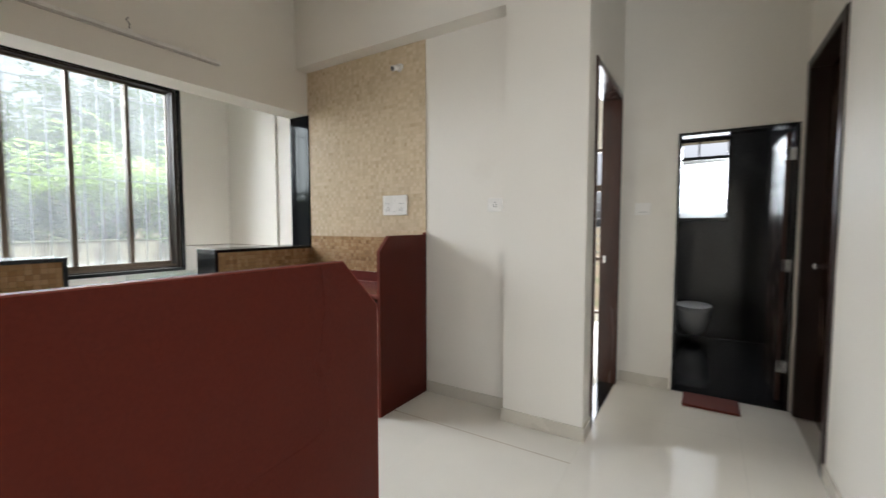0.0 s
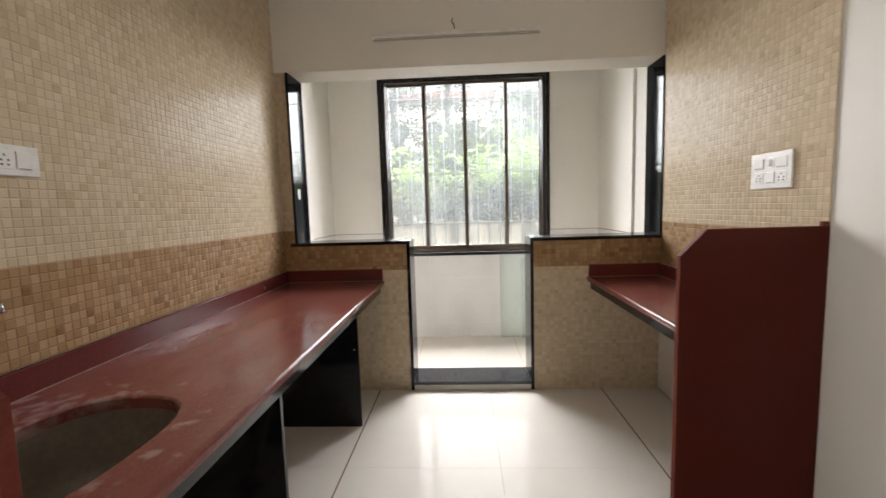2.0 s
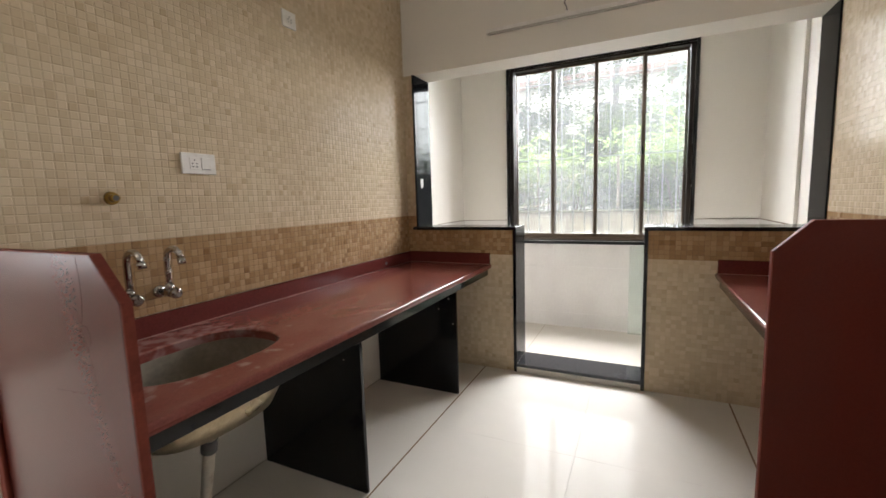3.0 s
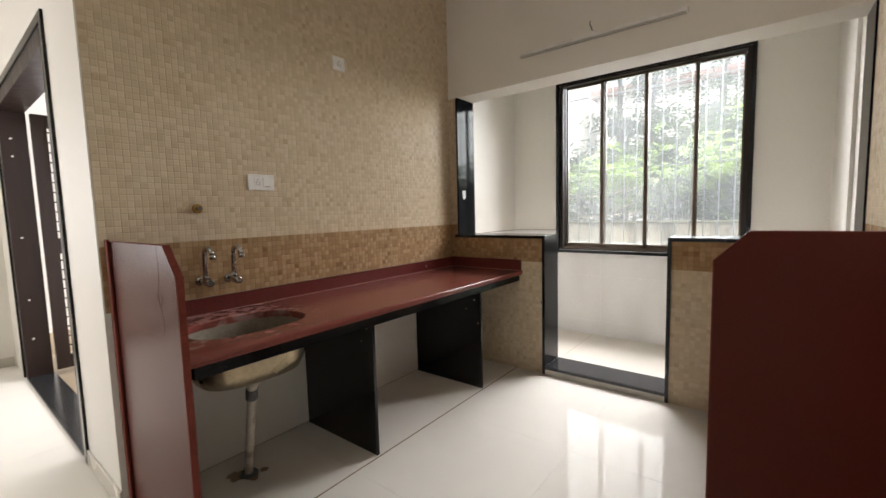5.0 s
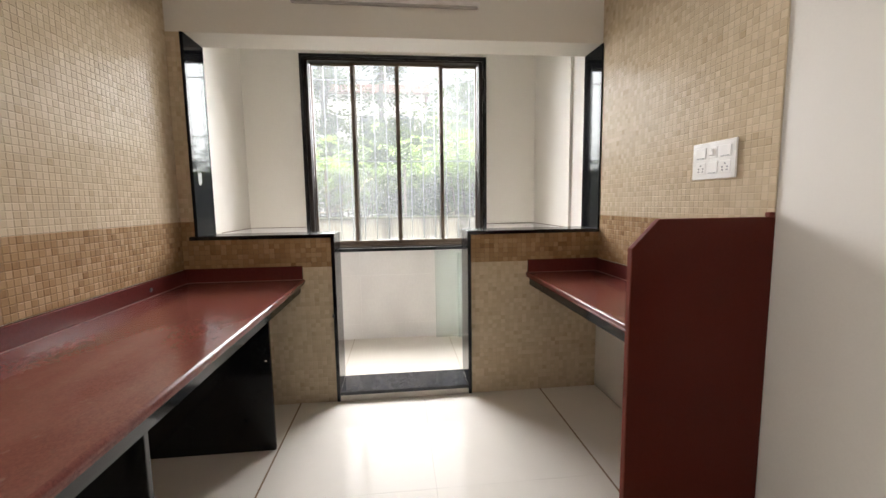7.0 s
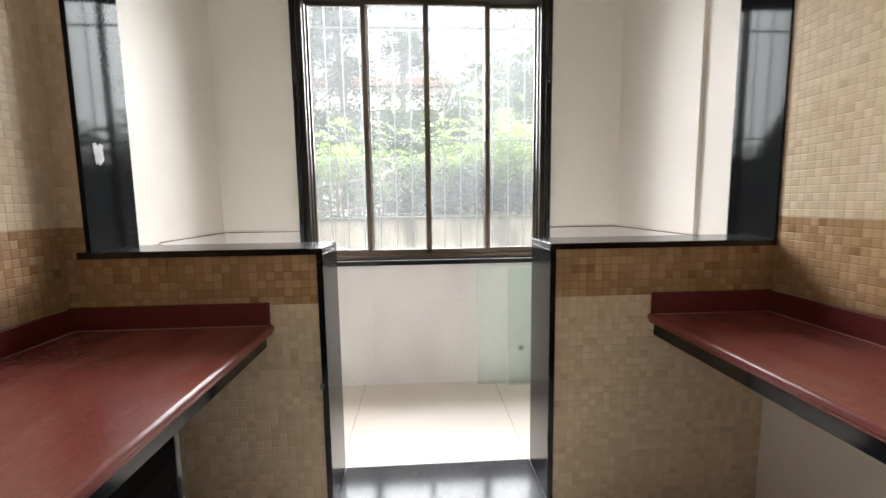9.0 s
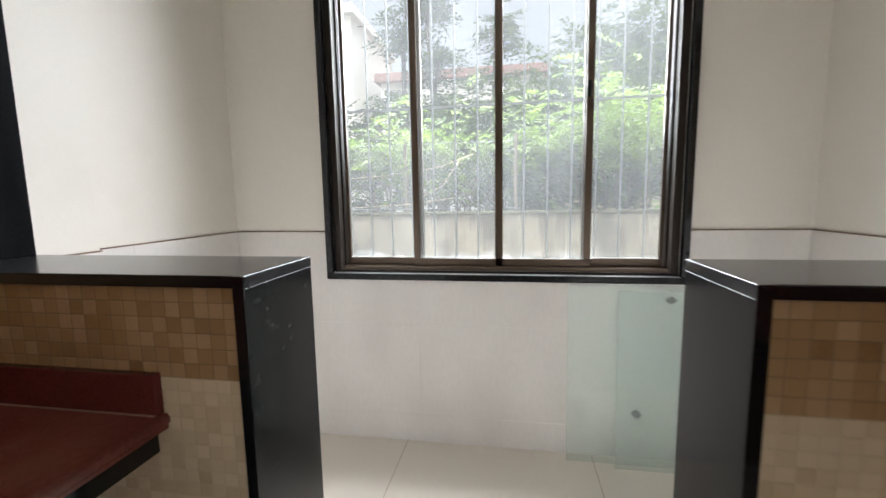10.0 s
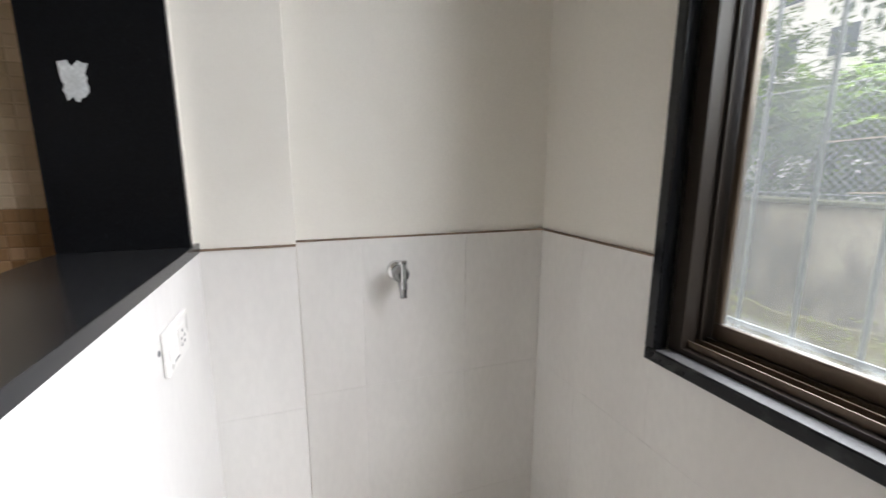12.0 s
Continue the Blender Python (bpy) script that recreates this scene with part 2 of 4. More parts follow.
PLASTIC = surface("white switch plastic", (0.82, 0.80, 0.76), 0.28, var=0.02, scale=10, bump=0)
GREYPLASTIC = surface("grey slot plastic", (0.10, 0.10, 0.10), 0.5, var=0.1, scale=30, bump=0)
PIPE = surface("weathered pvc pipe", (0.62, 0.56, 0.47), 0.45, var=0.15, scale=14, fine=60, bump=0.05, stain=(0.22, 0.14, 0.08), stain_from=0.5, stain_scale=9)
WOOD = surface("dark brown laminate", (0.05, 0.02, 0.013), 0.24, var=0.35, scale=3, fine=40, bump=0.05, stretch=(6, 6, 0.6))
FRAMEWOOD = surface("dark stained door frame", (0.026, 0.014, 0.011), 0.4, var=0.3, scale=4, fine=50, bump=0.06, stretch=(5, 5, 0.7), spec=0.3)
DARKTILE = surface("dark grey bathroom tile", (0.022, 0.022, 0.024), 0.14, var=0.3, scale=3, fine=40, bump=0.03, stain=(0.06, 0.06, 0.06), stain_from=0.55, stain_width=0.2)
CERAMIC = surface("white sanitary ceramic", (0.75, 0.74, 0.71), 0.12, var=0.02, bump=0)
PEELED = surface("peeled white sticker", (0.62, 0.64, 0.63), 0.7, var=0.25, scale=40, fine=150, bump=0.4)
BARS = surface("grey painted steel", (0.24, 0.245, 0.25), 0.6, 0.1, var=0.2, scale=20, bump=0.05)
PANE = clear_glass("dusty window glass", (0.97, 1.0, 0.98), 0.06, (0.88, 0.93, 0.93), 0.02, foot=0.995)
SHEET = clear_glass("greenish sheet glass", (0.97, 0.994, 0.984), 0.1, (0.78, 0.88, 0.84), 0.04)
FROST = clear_glass("frosted louvre glass", (0.95, 0.97, 0.97), 0.5, (0.85, 0.88, 0.88), 0.05)
COMPOUND = surface("stained cement plaster", (0.2, 0.175, 0.14), 0.9, var=0.5, scale=2.4, fine=30, bump=0.5, dist=0.005, stain=(0.022, 0.02, 0.016), stain_from=0.47, stain_width=0.14, stain_scale=1.8, stretch=(1, 1.5, 0.7))
EARTH = surface("bare earth", (0.22, 0.17, 0.11), 0.95, var=0.3, scale=0.6, fine=14, bump=0.6, dist=0.01, stain=(0.10, 0.12, 0.05), stain_from=0.5, stain_scale=0.4)
BARK = surface("grey-brown bark", (0.085, 0.066, 0.05), 0.9, var=0.35, scale=8, fine=40, bump=0.6, dist=0.004, stretch=(1, 1, 0.3))
LEAF = leafy("light green leaves", (0.068, 0.115, 0.016), (0.13, 0.185, 0.026))
MIDLEAF = leafy("muted green leaves", (0.05, 0.088, 0.02), (0.1, 0.145, 0.03))
DEEPLEAF = leafy("deep green leaves", (0.04, 0.07, 0.022), (0.085, 0.12, 0.035))
# Cement colour darkened to take the skylit brightness off the coping's top.
SHADETOP = surface("shade-dark cement", (0.055, 0.052, 0.03), 0.95, var=0.5, scale=6, fine=50, bump=0.6, dist=0.004)
MOSS = surface("moss", (0.16, 0.17, 0.05), 0.95, var=0.4, scale=12, fine=60, bump=0.6, dist=0.004)
MOSSBAND = surface("damp mossy plaster", (0.13, 0.115, 0.07), 0.95, var=0.4, scale=3, fine=40, bump=0.6, dist=0.004, stain=(0.17, 0.15, 0.035), stain_from=0.48, stain_width=0.15, stain_scale=4, stretch=(1, 1, 2))
FACADE = surface("pale facade paint", (0.70, 0.68, 0.64), 0.8, var=0.08, scale=0.3, fine=5, bump=0.05)
ROOFRED = surface("faded red roof", (0.27, 0.15, 0.125), 0.8, var=0.2, scale=0.5, fine=6, bump=0.2)
DARKGLASS = surface("dark window glass", (0.05, 0.06, 0.07), 0.1, var=0.2, scale=0.5, bump=0)
PAVING = surface("tan landing tile", (0.42, 0.33, 0.22), 0.5, var=0.2, scale=3, fine=30, bump=0.1)


# ---- building blocks ----
def box(bm, lo, hi, bevel=0.0, segments=1):
    lo, hi = Vector(lo), Vector(hi)
    made = bmesh.ops.create_cube(bm, size=1, matrix=Matrix.Translation((lo + hi) / 2) @ Matrix.Diagonal((*(hi - lo), 1)))
    if bevel:
        edges = list({e for v in made["verts"] for e in v.link_edges})
        bmesh.ops.bevel(bm, geom=edges, offset=bevel, segments=segments, profile=0.6, affect="EDGES")
    return bm


def boxes(*spans, bevel=0.0):
    bm = bmesh.new()
    for lo, hi in spans:
        box(bm, lo, hi, bevel)
    return bm


def tube(bm, points, radius, sides=10, caps=True):
    """A round bar along a line of points; radius: one, or one for each point."""
    radii = radius if isinstance(radius, (list, tuple)) else [radius] * len(points)
    pts, rings = [Vector(p) for p in points], []
    side = None
    for i, p in enumerate(pts):
        d = (pts[min(i + 1, len(pts) - 1)] - pts[max(i - 1, 0)]).normalized()
        if side is None:
            side = d.orthogonal().normalized()
        side = (side - d * side.dot(d)).normalized()
        up = d.cross(side)
        rings.append([bm.verts.new(p + radii[i] * (side * math.cos(a) + up * math.sin(a)))
                      for a in (2 * math.pi * k / sides for k in range(sides))])
    for a, b in zip(rings, rings[1:]):
        for k in range(sides):
            f = bm.faces.new((a[k], a[(k + 1) % sides], b[(k + 1) % sides], b[k]))
            f.smooth = True
    if caps:
        bm.faces.new(rings[0][::-1]); bm.faces.new(rings[-1])
    return bm


def prism(bm, outline, axis, lo, hi, bevel=0.0):
    """An outline of 2D points pushed along an axis from lo to hi."""
    def at(p, d):
        return {"x": (d, p[0], p[1]), "y": (p[0], d, p[1]), "z": (p[0], p[1], d)}[axis]
    a = [bm.verts.new(at(p, lo)) for p in outline]
    b = [bm.verts.new(at(p, hi)) for p in outline]
    faces = [bm.faces.new(a[::-1]), bm.faces.new(b)]
    for k in range(len(a)):
        faces.append(bm.faces.new((a[k], a[(k + 1) % len(a)], b[(k + 1) % len(a)], b[k])))
    bmesh.ops.recalc_face_normals(bm, faces=faces)
    if bevel:
        bmesh.ops.bevel(bm, geom=list({e for f in faces for e in f.edges}), offset=bevel, segments=2, affect="EDGES")
    return bm


def finish(name, bm, material):
    bmesh.ops.recalc_face_normals(bm, faces=bm.faces)
    me = bpy.data.meshes.new(name)
    bm.to_mesh(me)
    bm.free()
    for m in material if isinstance(material, (list, tuple)) else [material]:
        me.materials.append(m)
    return me


def part(name, bm, material, parent, label=""):
    ob = new(name, finish(name, bm, material))
    ob.parent = parent
    ob.matrix_parent_inverse = Matrix.Translation(-parent.location) if parent.parent is None else Matrix()
    return tagged(ob, label)


def setting(name, bm, material, label, category="wall"):
    return tagged(new(name, finish(name, bm, material)), label, category, kind="structure")


def thing(name, label, category, place=(0, 0, 0), group="", kind=""):
    ob = new(name)
    ob.location = place
    ob.empty_display_size = 0.1
    return tagged(ob, label, category, group, kind)


# ---- large structure ----
H = 3.52                                   # ceiling
XW, XB = -3.52, -3.77                      # kitchen and balcony faces of the partition
XO = -4.86                                 # balcony face of the outer wall
floor = setting("floor", boxes(((-3.77, 0.0, -0.34), (-0.84, 3.3, -0.012)), ((-0.84, -3.3, -0.34), (3.2, 4.3, -0.012))), SKIRT,
                "cream polished tile floor with brown stained joints", "floor")
balcony_floor = setting("floor_balcony", boxes(((-5.0, 0.0, -0.34), (-3.77, 3.3, -0.012))), GROUT, "matt cream tile floor of the balcony", "floor")
ceiling = setting("ceiling", boxes(((-5.1, -3.3, H), (3.3, 6.7, H + 0.15))), CEIL, "plain white painted ceiling", "ceiling")

wall_south = setting("wall_south", boxes(((-3.77, 0.06, 0), (-1.0, 0.23, H))), PAINT, "white wall faced with beige mosaic tile")
wall_hall_west = setting("wall_hall_west", boxes(
    ((-1.0, -0.42, 0), (-0.84, 0.23, H)), ((-1.0, -2.58, 2.44), (-0.84, -0.42, H)), ((-1.0, -3.13, 0), (-0.84, -2.58, H))), PAINT,
    "white painted wall beside the entrance door")
# The opening is added out of view for the living room fill light.
wall_hall_south = setting("wall_hall_south", boxes(
    ((-1.0, -3.3, 0), (0.6, -3.13, H)), ((2.4, -3.3, 0), (3.25, -3.13, H)), ((0.6, -3.3, 0), (2.4, -3.13, 0.85)), ((0.6, -3.3, 2.35), (2.4, -3.13, H))), PAINT,
    "plain white painted wall with an added, unseen opening")
wall_living_east = setting("wall_living_east", boxes(((3.1, -3.13, 0), (3.25, 2.7, H))), PAINT, "plain white painted wall")
wall_living_north = setting("wall_living_north", boxes(((0.52, 2.7, 0), (3.25, 2.85, H))), PAINT, "plain white painted wall")
wall_hall_east = setting("wall_hall_east", boxes(
    ((0.36, 0.9, 0), (0.52, 3.2, H)), ((0.36, 3.2, 2.49), (0.52, 4.12, H)), ((0.36, 4.12, 0), (0.52, 6.4, H))), PAINT,
    "white painted wall with a dark wooden door")
wall_hall_north = setting("wall_hall_north", boxes(
    ((-0.84, 4.16, 0), (-0.42, 4.28, H)), ((-0.42, 4.16, 2.1), (0.335, 4.28, H)), ((0.335, 4.16, 0), (0.36, 4.28, H))), PAINT,
    "white painted wall round the bathroom doorway")
wall_passage_west = setting("wall_passage_west", boxes(
    ((-0.975, 2.915, 0), (-0.84, 3.1, H)), ((-0.975, 3.1, 2.45), (-0.84, 4.07, H)), ((-0.975, 4.07, 0), (-0.84, 6.4, H))), PAINT,
    "white painted wall with the bedroom doorway")
wall_north = setting("wall_north", boxes(
    ((-3.77, 3.06, 0), (-1.385, 3.22, H)), ((-1.385, 2.915, 0), (-0.975, 3.22, H)), ((XW, 2.915, 2.83), (-1.385, 3.06, H))), PAINT,
    "white wall with a projecting pillar and beam")
wall_west = setting("wall_west", boxes(
    ((XB, 0.23, 0), (XW, 1.18, 1.145)), ((XB, 2.12, 0), (XW, 3.06, 1.145)),
    ((XB, 0.23, 1.145), (XW, 0.325, 2.43)), ((XB, 0.23, 2.43), (XW, 3.06, H)), ((XB, 1.18, 0), (XW, 2.12, 0.042))), PAINT,
    "low tiled partition with a wide opening under a white lintel")
wall_outer = setting("wall_outer", boxes(
    ((-5.01, 0.05, -0.34), (XO, 0.775, H)), ((-5.01, 2.49, -0.34), (XO, 3.2, H)),
    ((-5.01, 0.775, -0.34), (XO, 2.49, 0.93)), ((-5.01, 0.775, 2.74), (XO, 2.49, H))), PAINT, "white balcony wall round the sliding window")
wall_balcony_south = setting("wall_balcony_south", boxes(((XO, 0.05, -0.34), (XB, 0.212, H)), ((-4.017, 0.212, 0), (XB, 0.282, H))), PAINT,
                             "white balcony side wall with a shallow pilaster")
wall_balcony_north = setting("wall_balcony_north", boxes(((XO, 3.028, -0.34), (-4.0, 3.2, H)), ((-4.0, 3.05, -0.34), (XB, 3.2, H))), PAINT,
                             "white balcony side wall with a shallow recess")
bedroom_walls = setting("wall_bedroom", boxes(
    ((-4.0, 3.22, 0), (-3.85, 6.7, H)), ((-4.0, 6.4, 0), (-2.3, 6.55, H)), ((-2.3, 6.4, 0), (-1.1, 6.55, 0.1)), ((-2.3, 6.4, 2.43), (-1.1, 6.55, H)), ((-1.1, 6.4, 0), (-0.84, 6.55, H))),
    PAINT, "plain white bedroom walls with a window opening")
bedroom_floor = setting("floor_bedroom", boxes(((-4.0, 3.22, -0.34), (-0.84, 6.55, -0.004))), FLOORTILE, "plain cream bedroom floor", "floor")
bath_walls = setting("wall_bathroom", boxes(
    ((-0.84, 4.28, 0), (-0.82, 6.25, H)), ((0.345, 4.28, 0), (0.36, 6.25, H)),
    ((-0.84, 6.25, 0), (-0.52, 6.4, H)), ((0.02, 6.25, 0), (0.36, 6.4, H)), ((-0.52, 6.25, 0), (0.02, 6.4, 1.42)), ((-0.52, 6.25, 2.4), (0.02, 6.4, H))),
    DARKTILE, "dark grey glossy tiled bathroom walls")
bath_floor = setting("floor_bathroom", boxes(((-0.84, 4.17, -0.34), (0.36, 6.4, -0.008))), DARKTILE, "dark bathroom floor", "floor")

# granite lining of the opening, the low walls and the threshold
trim = setting("trim_opening", boxes(((XB - 0.012, 0.212 + 0.075, 1.145), (XW + 0.012, 1.2, 1.17)), bevel=0.0012), DUSTY,
               "grey-black granite coping on the low wall", "trim")
part("coping", boxes(((XB - 0.012, 2.1, 1.145), (XW + 0.012, 3.06, 1.17)), bevel=0.0012), DUSTY, trim)
part("end_slab", boxes(((XB - 0.01, 1.18, 0.066), (XW + 0.012, 1.2, 1.145)), bevel=0.001), GREYGRANITE, trim)
part("end_slab", boxes(((XB - 0.01, 2.1, 0.066), (XW + 0.012, 2.12, 1.145)), bevel=0.001), GREYGRANITE, trim)
part("edge_strip", boxes(((XW + 0.012, 1.176, 0.0), (XW + 0.016, 1.2, 1.17))), BLACK, trim)
part("edge_strip", boxes(((XW + 0.012, 2.1, 0.0), (XW + 0.016, 2.124, 1.17))), BLACK, trim)
part("edge_strip", boxes(((XW + 0.012, 0.325, 1.146), (XW + 0.016, 1.176, 1.168))), BLACK, trim)
part("edge_strip", boxes(((XW + 0.012, 2.124, 1.146), (XW + 0.016, 3.05, 1.168))), BLACK, trim)
part("jamb_slab", boxes(((XB - 0.005, 0.325, 1.17), (XW + 0.014, 0.345, 2.43)), bevel=0.001), JAMB, trim, "polished black granite jamb with a torn sticker")
part("jamb_slab", boxes(((XB - 0.005, 3.04, 1.17), (XW + 0.014, 3.06, 2.43)), bevel=0.001), JAMB, trim)
part("threshold", boxes(((XB - 0.02, 1.2, 0.042), (XW + 0.016, 2.1, 0.066)), bevel=0.0012), SILL, trim)

part("bolt_keep", boxes(((XW + 0.015, 1.168, 0.6), (XW + 0.024, 1.184, 0.625)), bevel=0.004), GREYPLASTIC, trim, "small dark metal bolt keep")


# ---- sliding window with granite surround and grille ----
def sliding_window():
    w = setting("window_1", boxes(((-5.0, 0.745, 0.898), (-4.822, 2.52, 0.93)), bevel=0.003), GREYGRANITE,
                "brown aluminium sliding window in a black granite surround", "window")
    part("dust_film", boxes(((-4.864, 0.778, 0.9295), (-4.825, 2.487, 0.9312))), SILLDUST, w, "pale grey dust on the sill")
    part("surround", boxes(((-5.0, 0.745, 2.74), (-4.822, 2.52, 2.77)), bevel=0.003), BLACK, w)
    part("surround", boxes(((-5.0, 0.745, 0.93), (-4.822, 0.775, 2.74)), bevel=0.003), BLACK, w)
    part("surround", boxes(((-5.0, 2.49, 0.93), (-4.822, 2.52, 2.74)), bevel=0.003), BLACK, w)
    x0, x1 = -4.985, -4.865
    f = part("track_frame", boxes(((x0, 0.775, 0.93), (x1, 2.49, 0.944)), ((x0, 0.775, 2.722), (x1, 2.49, 2.74)),
                                  ((x0, 0.775, 0.944), (x1, 0.812, 2.722)), ((x0, 2.453, 0.944), (x1, 2.49, 2.722))), SHADEBRONZE, w)
    for x in (-4.975, -4.945, -4.915, -4.885):
        part("rail", boxes(((x - 0.002, 0.812, 0.944), (x + 0.002, 2.453, 0.962))), BRONZE, f)
    for y in (0.812, 2.445):
        part("rail", boxes(((-4.917, y, 0.962), (-4.913, y + 0.008, 2.69))), SHADEBRONZE, f)
    spans = ((0.818, 1.25, -4.962), (1.2, 1.668, -4.93), (1.63, 2.1, -4.93), (2.06, 2.447, -4.962))
    for k, (a, b, x) in enumerate(spans):
        t, s = 0.011, 0.034
        left, right = (0.018 if k == 0 else s), (0.018 if k == 3 else s)
        if k == 2:
            left = 0.016
        if k == 1:
            right = 0.022
        sash = part("sash", boxes(((x - t, a, 0.962), (x + t, b, 1.0)), ((x - t, a, 2.7), (x + t, b, 2.722)),
                                  ((x - t, a, 1.0), (x + t, a + left, 2.7)), ((x - t, b - right, 1.0), (x + t, b, 2.7)), bevel=0.002), BRONZE, w)
        pane = part("pane", boxes(((x - 0.002, a + left, 1.0), (x + 0.002, b - right, 2.7))), PANE, sash, "dusty clear glass")
        pane.visible_shadow = False
    part("catch", boxes(((-4.919, 2.068, 1.78), (-4.909, 2.085, 1.86)), bevel=0.003), BLACK, w)
    return w


def window_grille():
    g = thing("window_grille", "grey painted steel bar grille outside the window", "grille", (-5.06, 1.63, 0.93))
    y = 0.80
    while y < 2.5:
        part("bar", tube(bmesh.new(), [(-5.06, y, 0.94), (-5.06, y, 2.76)], 0.0052, 6), BARS, g)
        y += 0.122
    for z in (0.985, 1.80, 2.6):
        part("cross_bar", boxes(((-5.056, 0.7, z - 0.006), (-5.05, 2.56, z + 0.006))), BARS, g)
    for y in (0.76, 2.5):
        for z in (0.985, 2.6):
            part("bracket", boxes(((-5.05, y - 0.012, z - 0.012), (-5.008, y + 0.012, z + 0.012))), BARS, g)


sliding_window()
window_grille()


# ---- counters and stone panels ----
TOP = 0.87


def bullnose(a, b, y, out, z=TOP):
    """A rounded double moulding along x; out is +1 or -1 along y."""
    pts = [(0, 0)]
    pts += [(0.012 * math.sin(k), -0.012 + 0.012 * math.cos(k)) for k in (0.3, 0.7, 1.1, 1.5)]
    pts += [(0.012, -0.02), (0.004, -0.024), (0.006, -0.027), (0.006, -0.034), (0.0, -0.038)]
    return prism(bmesh.new(), [(y + out * p, z + q) for p, q in pts], "x", a, b)


def sink_outline(count, cx=-1.3, cy=0.633, rx=0.272, ry=0.2, n=2.7):
    ring = []
    for k in range(count):
        a = 2 * math.pi * k / count
        c, s = math.cos(a), math.sin(a)
        ring.append((cx + rx * math.copysign(abs(c) ** (2 / n), c), cy + ry * math.copysign(abs(s) ** (2 / n), s), a))
    return ring


def slab_with_hole(x0, x1, y0, y1, z0, z1, count=64):
    """A stone slab with the sink cut out of it."""
    bm = bmesh.new()
    cx, cy = -1.3, 0.633
    ring = sink_outline(count)
    corners = [math.atan2(y - cy, x - cx) % (2 * math.pi) for x in (x0, x1) for y in (y0, y1)]
    edge = []
    for px, py, a in ring:
        near = [q for q in corners if abs((q - a + math.pi) % (2 * math.pi) - math.pi) < math.pi / count]
        if near:
            a = near[0]
        c, s = math.cos(a), math.sin(a)
        k = min(((x1 if c > 0 else x0) - cx) / c if abs(c) > 1e-6 else 1e9, ((y1 if s > 0 else y0) - cy) / s if abs(s) > 1e-6 else 1e9)
        edge.append((cx + k * c, cy + k * s))
    rows = []
    for grow, z in ((0.0, z0), (0.0, z1 - 0.006), (0.003, z1 - 0.002), (0.008, z1)):
        rows.append([bm.verts.new((cx + (p - cx) * (1 + grow / 0.25), cy + (q - cy) * (1 + grow / 0.2), z)) for p, q, _ in ring])
    rows.append([bm.verts.new((p, q, z1)) for p, q in edge])
    rows.append([bm.verts.new((p, q, z0)) for p, q in edge])
    rows.append(rows[0])
    for a, b in zip(rows, rows[1:]):
        for k in range(count):
            bm.faces.new((a[k], a[(k + 1) % count], b[(k + 1) % count], b[k]))
    return bm


def counter_south():
    c = thing("kitchen_counter", "long red polished stone counter on black granite supports", "counter", (-2.2, 0.6, 0))
    part("worktop", slab_with_hole(-2.1, -0.905, 0.24, 0.985, TOP - 0.038, TOP), RED, c, "red stone with chalky water stains")
    part("worktop", boxes(((XW + 0.004, 0.24, TOP - 0.038), (-2.1, 0.985, TOP))), RED, c)
    part("edge_moulding", bullnose(XW + 0.004, -0.905, 0.985, 1), REDGLOSS, c)
    part("backsplash", boxes(((XW + 0.024, 0.242, TOP), (-0.905, 0.262, 0.957)), bevel=0.002), REDSHADE, c)
    part("backsplash", boxes(((XW + 0.004, 0.242, TOP), (XW + 0.024, 0.985, 0.96)), bevel=0.002), REDSHADE, c)
    part("bearer", boxes(((XW + 0.006, 0.935, 0.778), (-0.93, 0.965, TOP - 0.038)), bevel=0.002), BLACK, c)
    for x in (-2.985, -1.878, -0.925):
        part("support", boxes(((x - 0.002, 0.245, 0.0), (x + 0.018, 0.915, TOP - 0.038)), bevel=0.0015), BLACK, c)
    for x, y, z, s in ((-2.966, 0.86, 0.70, 0.006), (-2.966, 0.78, 0.62, 0.004), (-2.966, 0.89, 0.52, 0.005), (-1.859, 0.87, 0.74, 0.005), (-1.859, 0.82, 0.66, 0.004)):
        part("chip", prism(bmesh.new(), [(y - s, z - s * 0.6), (y + s * 0.7, z - s), (y + s, z + s * 0.4), (y - s * 0.3, z + s)], "x", x, x + 0.0008), PIPE, c, "pale chip in the stone")
    part("sealant", boxes(((XW + 0.028, 0.2622, TOP), (-0.905, 0.2655, TOP + 0.0025)), ((XW + 0.0242, 0.2655, TOP), (XW + 0.0275, 0.98, TOP + 0.0025))), SEAL, c, "thin pale sealant line")
    part("plug_hole", tube(bmesh.new(), [(-3.1, 0.2625, 0.91), (-3.1, 0.266, 0.91)], 0.012, 12), GREYPLASTIC, c)
    return c


def counter_north():
    c = thing("side_counter", "short red polished stone counter with a black granite edge", "counter", (-2.8, 2.8, 0))
    part("worktop", boxes(((XW + 0.004, 2.53, TOP - 0.038), (-2.157, 3.048, TOP))), RED, c)
    part("edge_moulding", bullnose(XW + 0.004, -2.157, 2.53, -1), REDGLOSS, c)
    part("backsplash", boxes(((XW + 0.024, 3.026, TOP), (-2.157, 3.046, 0.957)), bevel=0.002), REDSHADE, c)
    part("backsplash", boxes(((XW + 0.004, 2.53, TOP), (XW + 0.024, 3.046, 0.96)), bevel=0.002), REDSHADE, c)
    part("sealant", boxes(((XW + 0.028, 3.0225, TOP), (-2.157, 3.0258, TOP + 0.0025)), ((XW + 0.0242, 2.535, TOP), (XW + 0.0275, 3.0225, TOP + 0.0025))), SEAL, c, "thin pale sealant line")
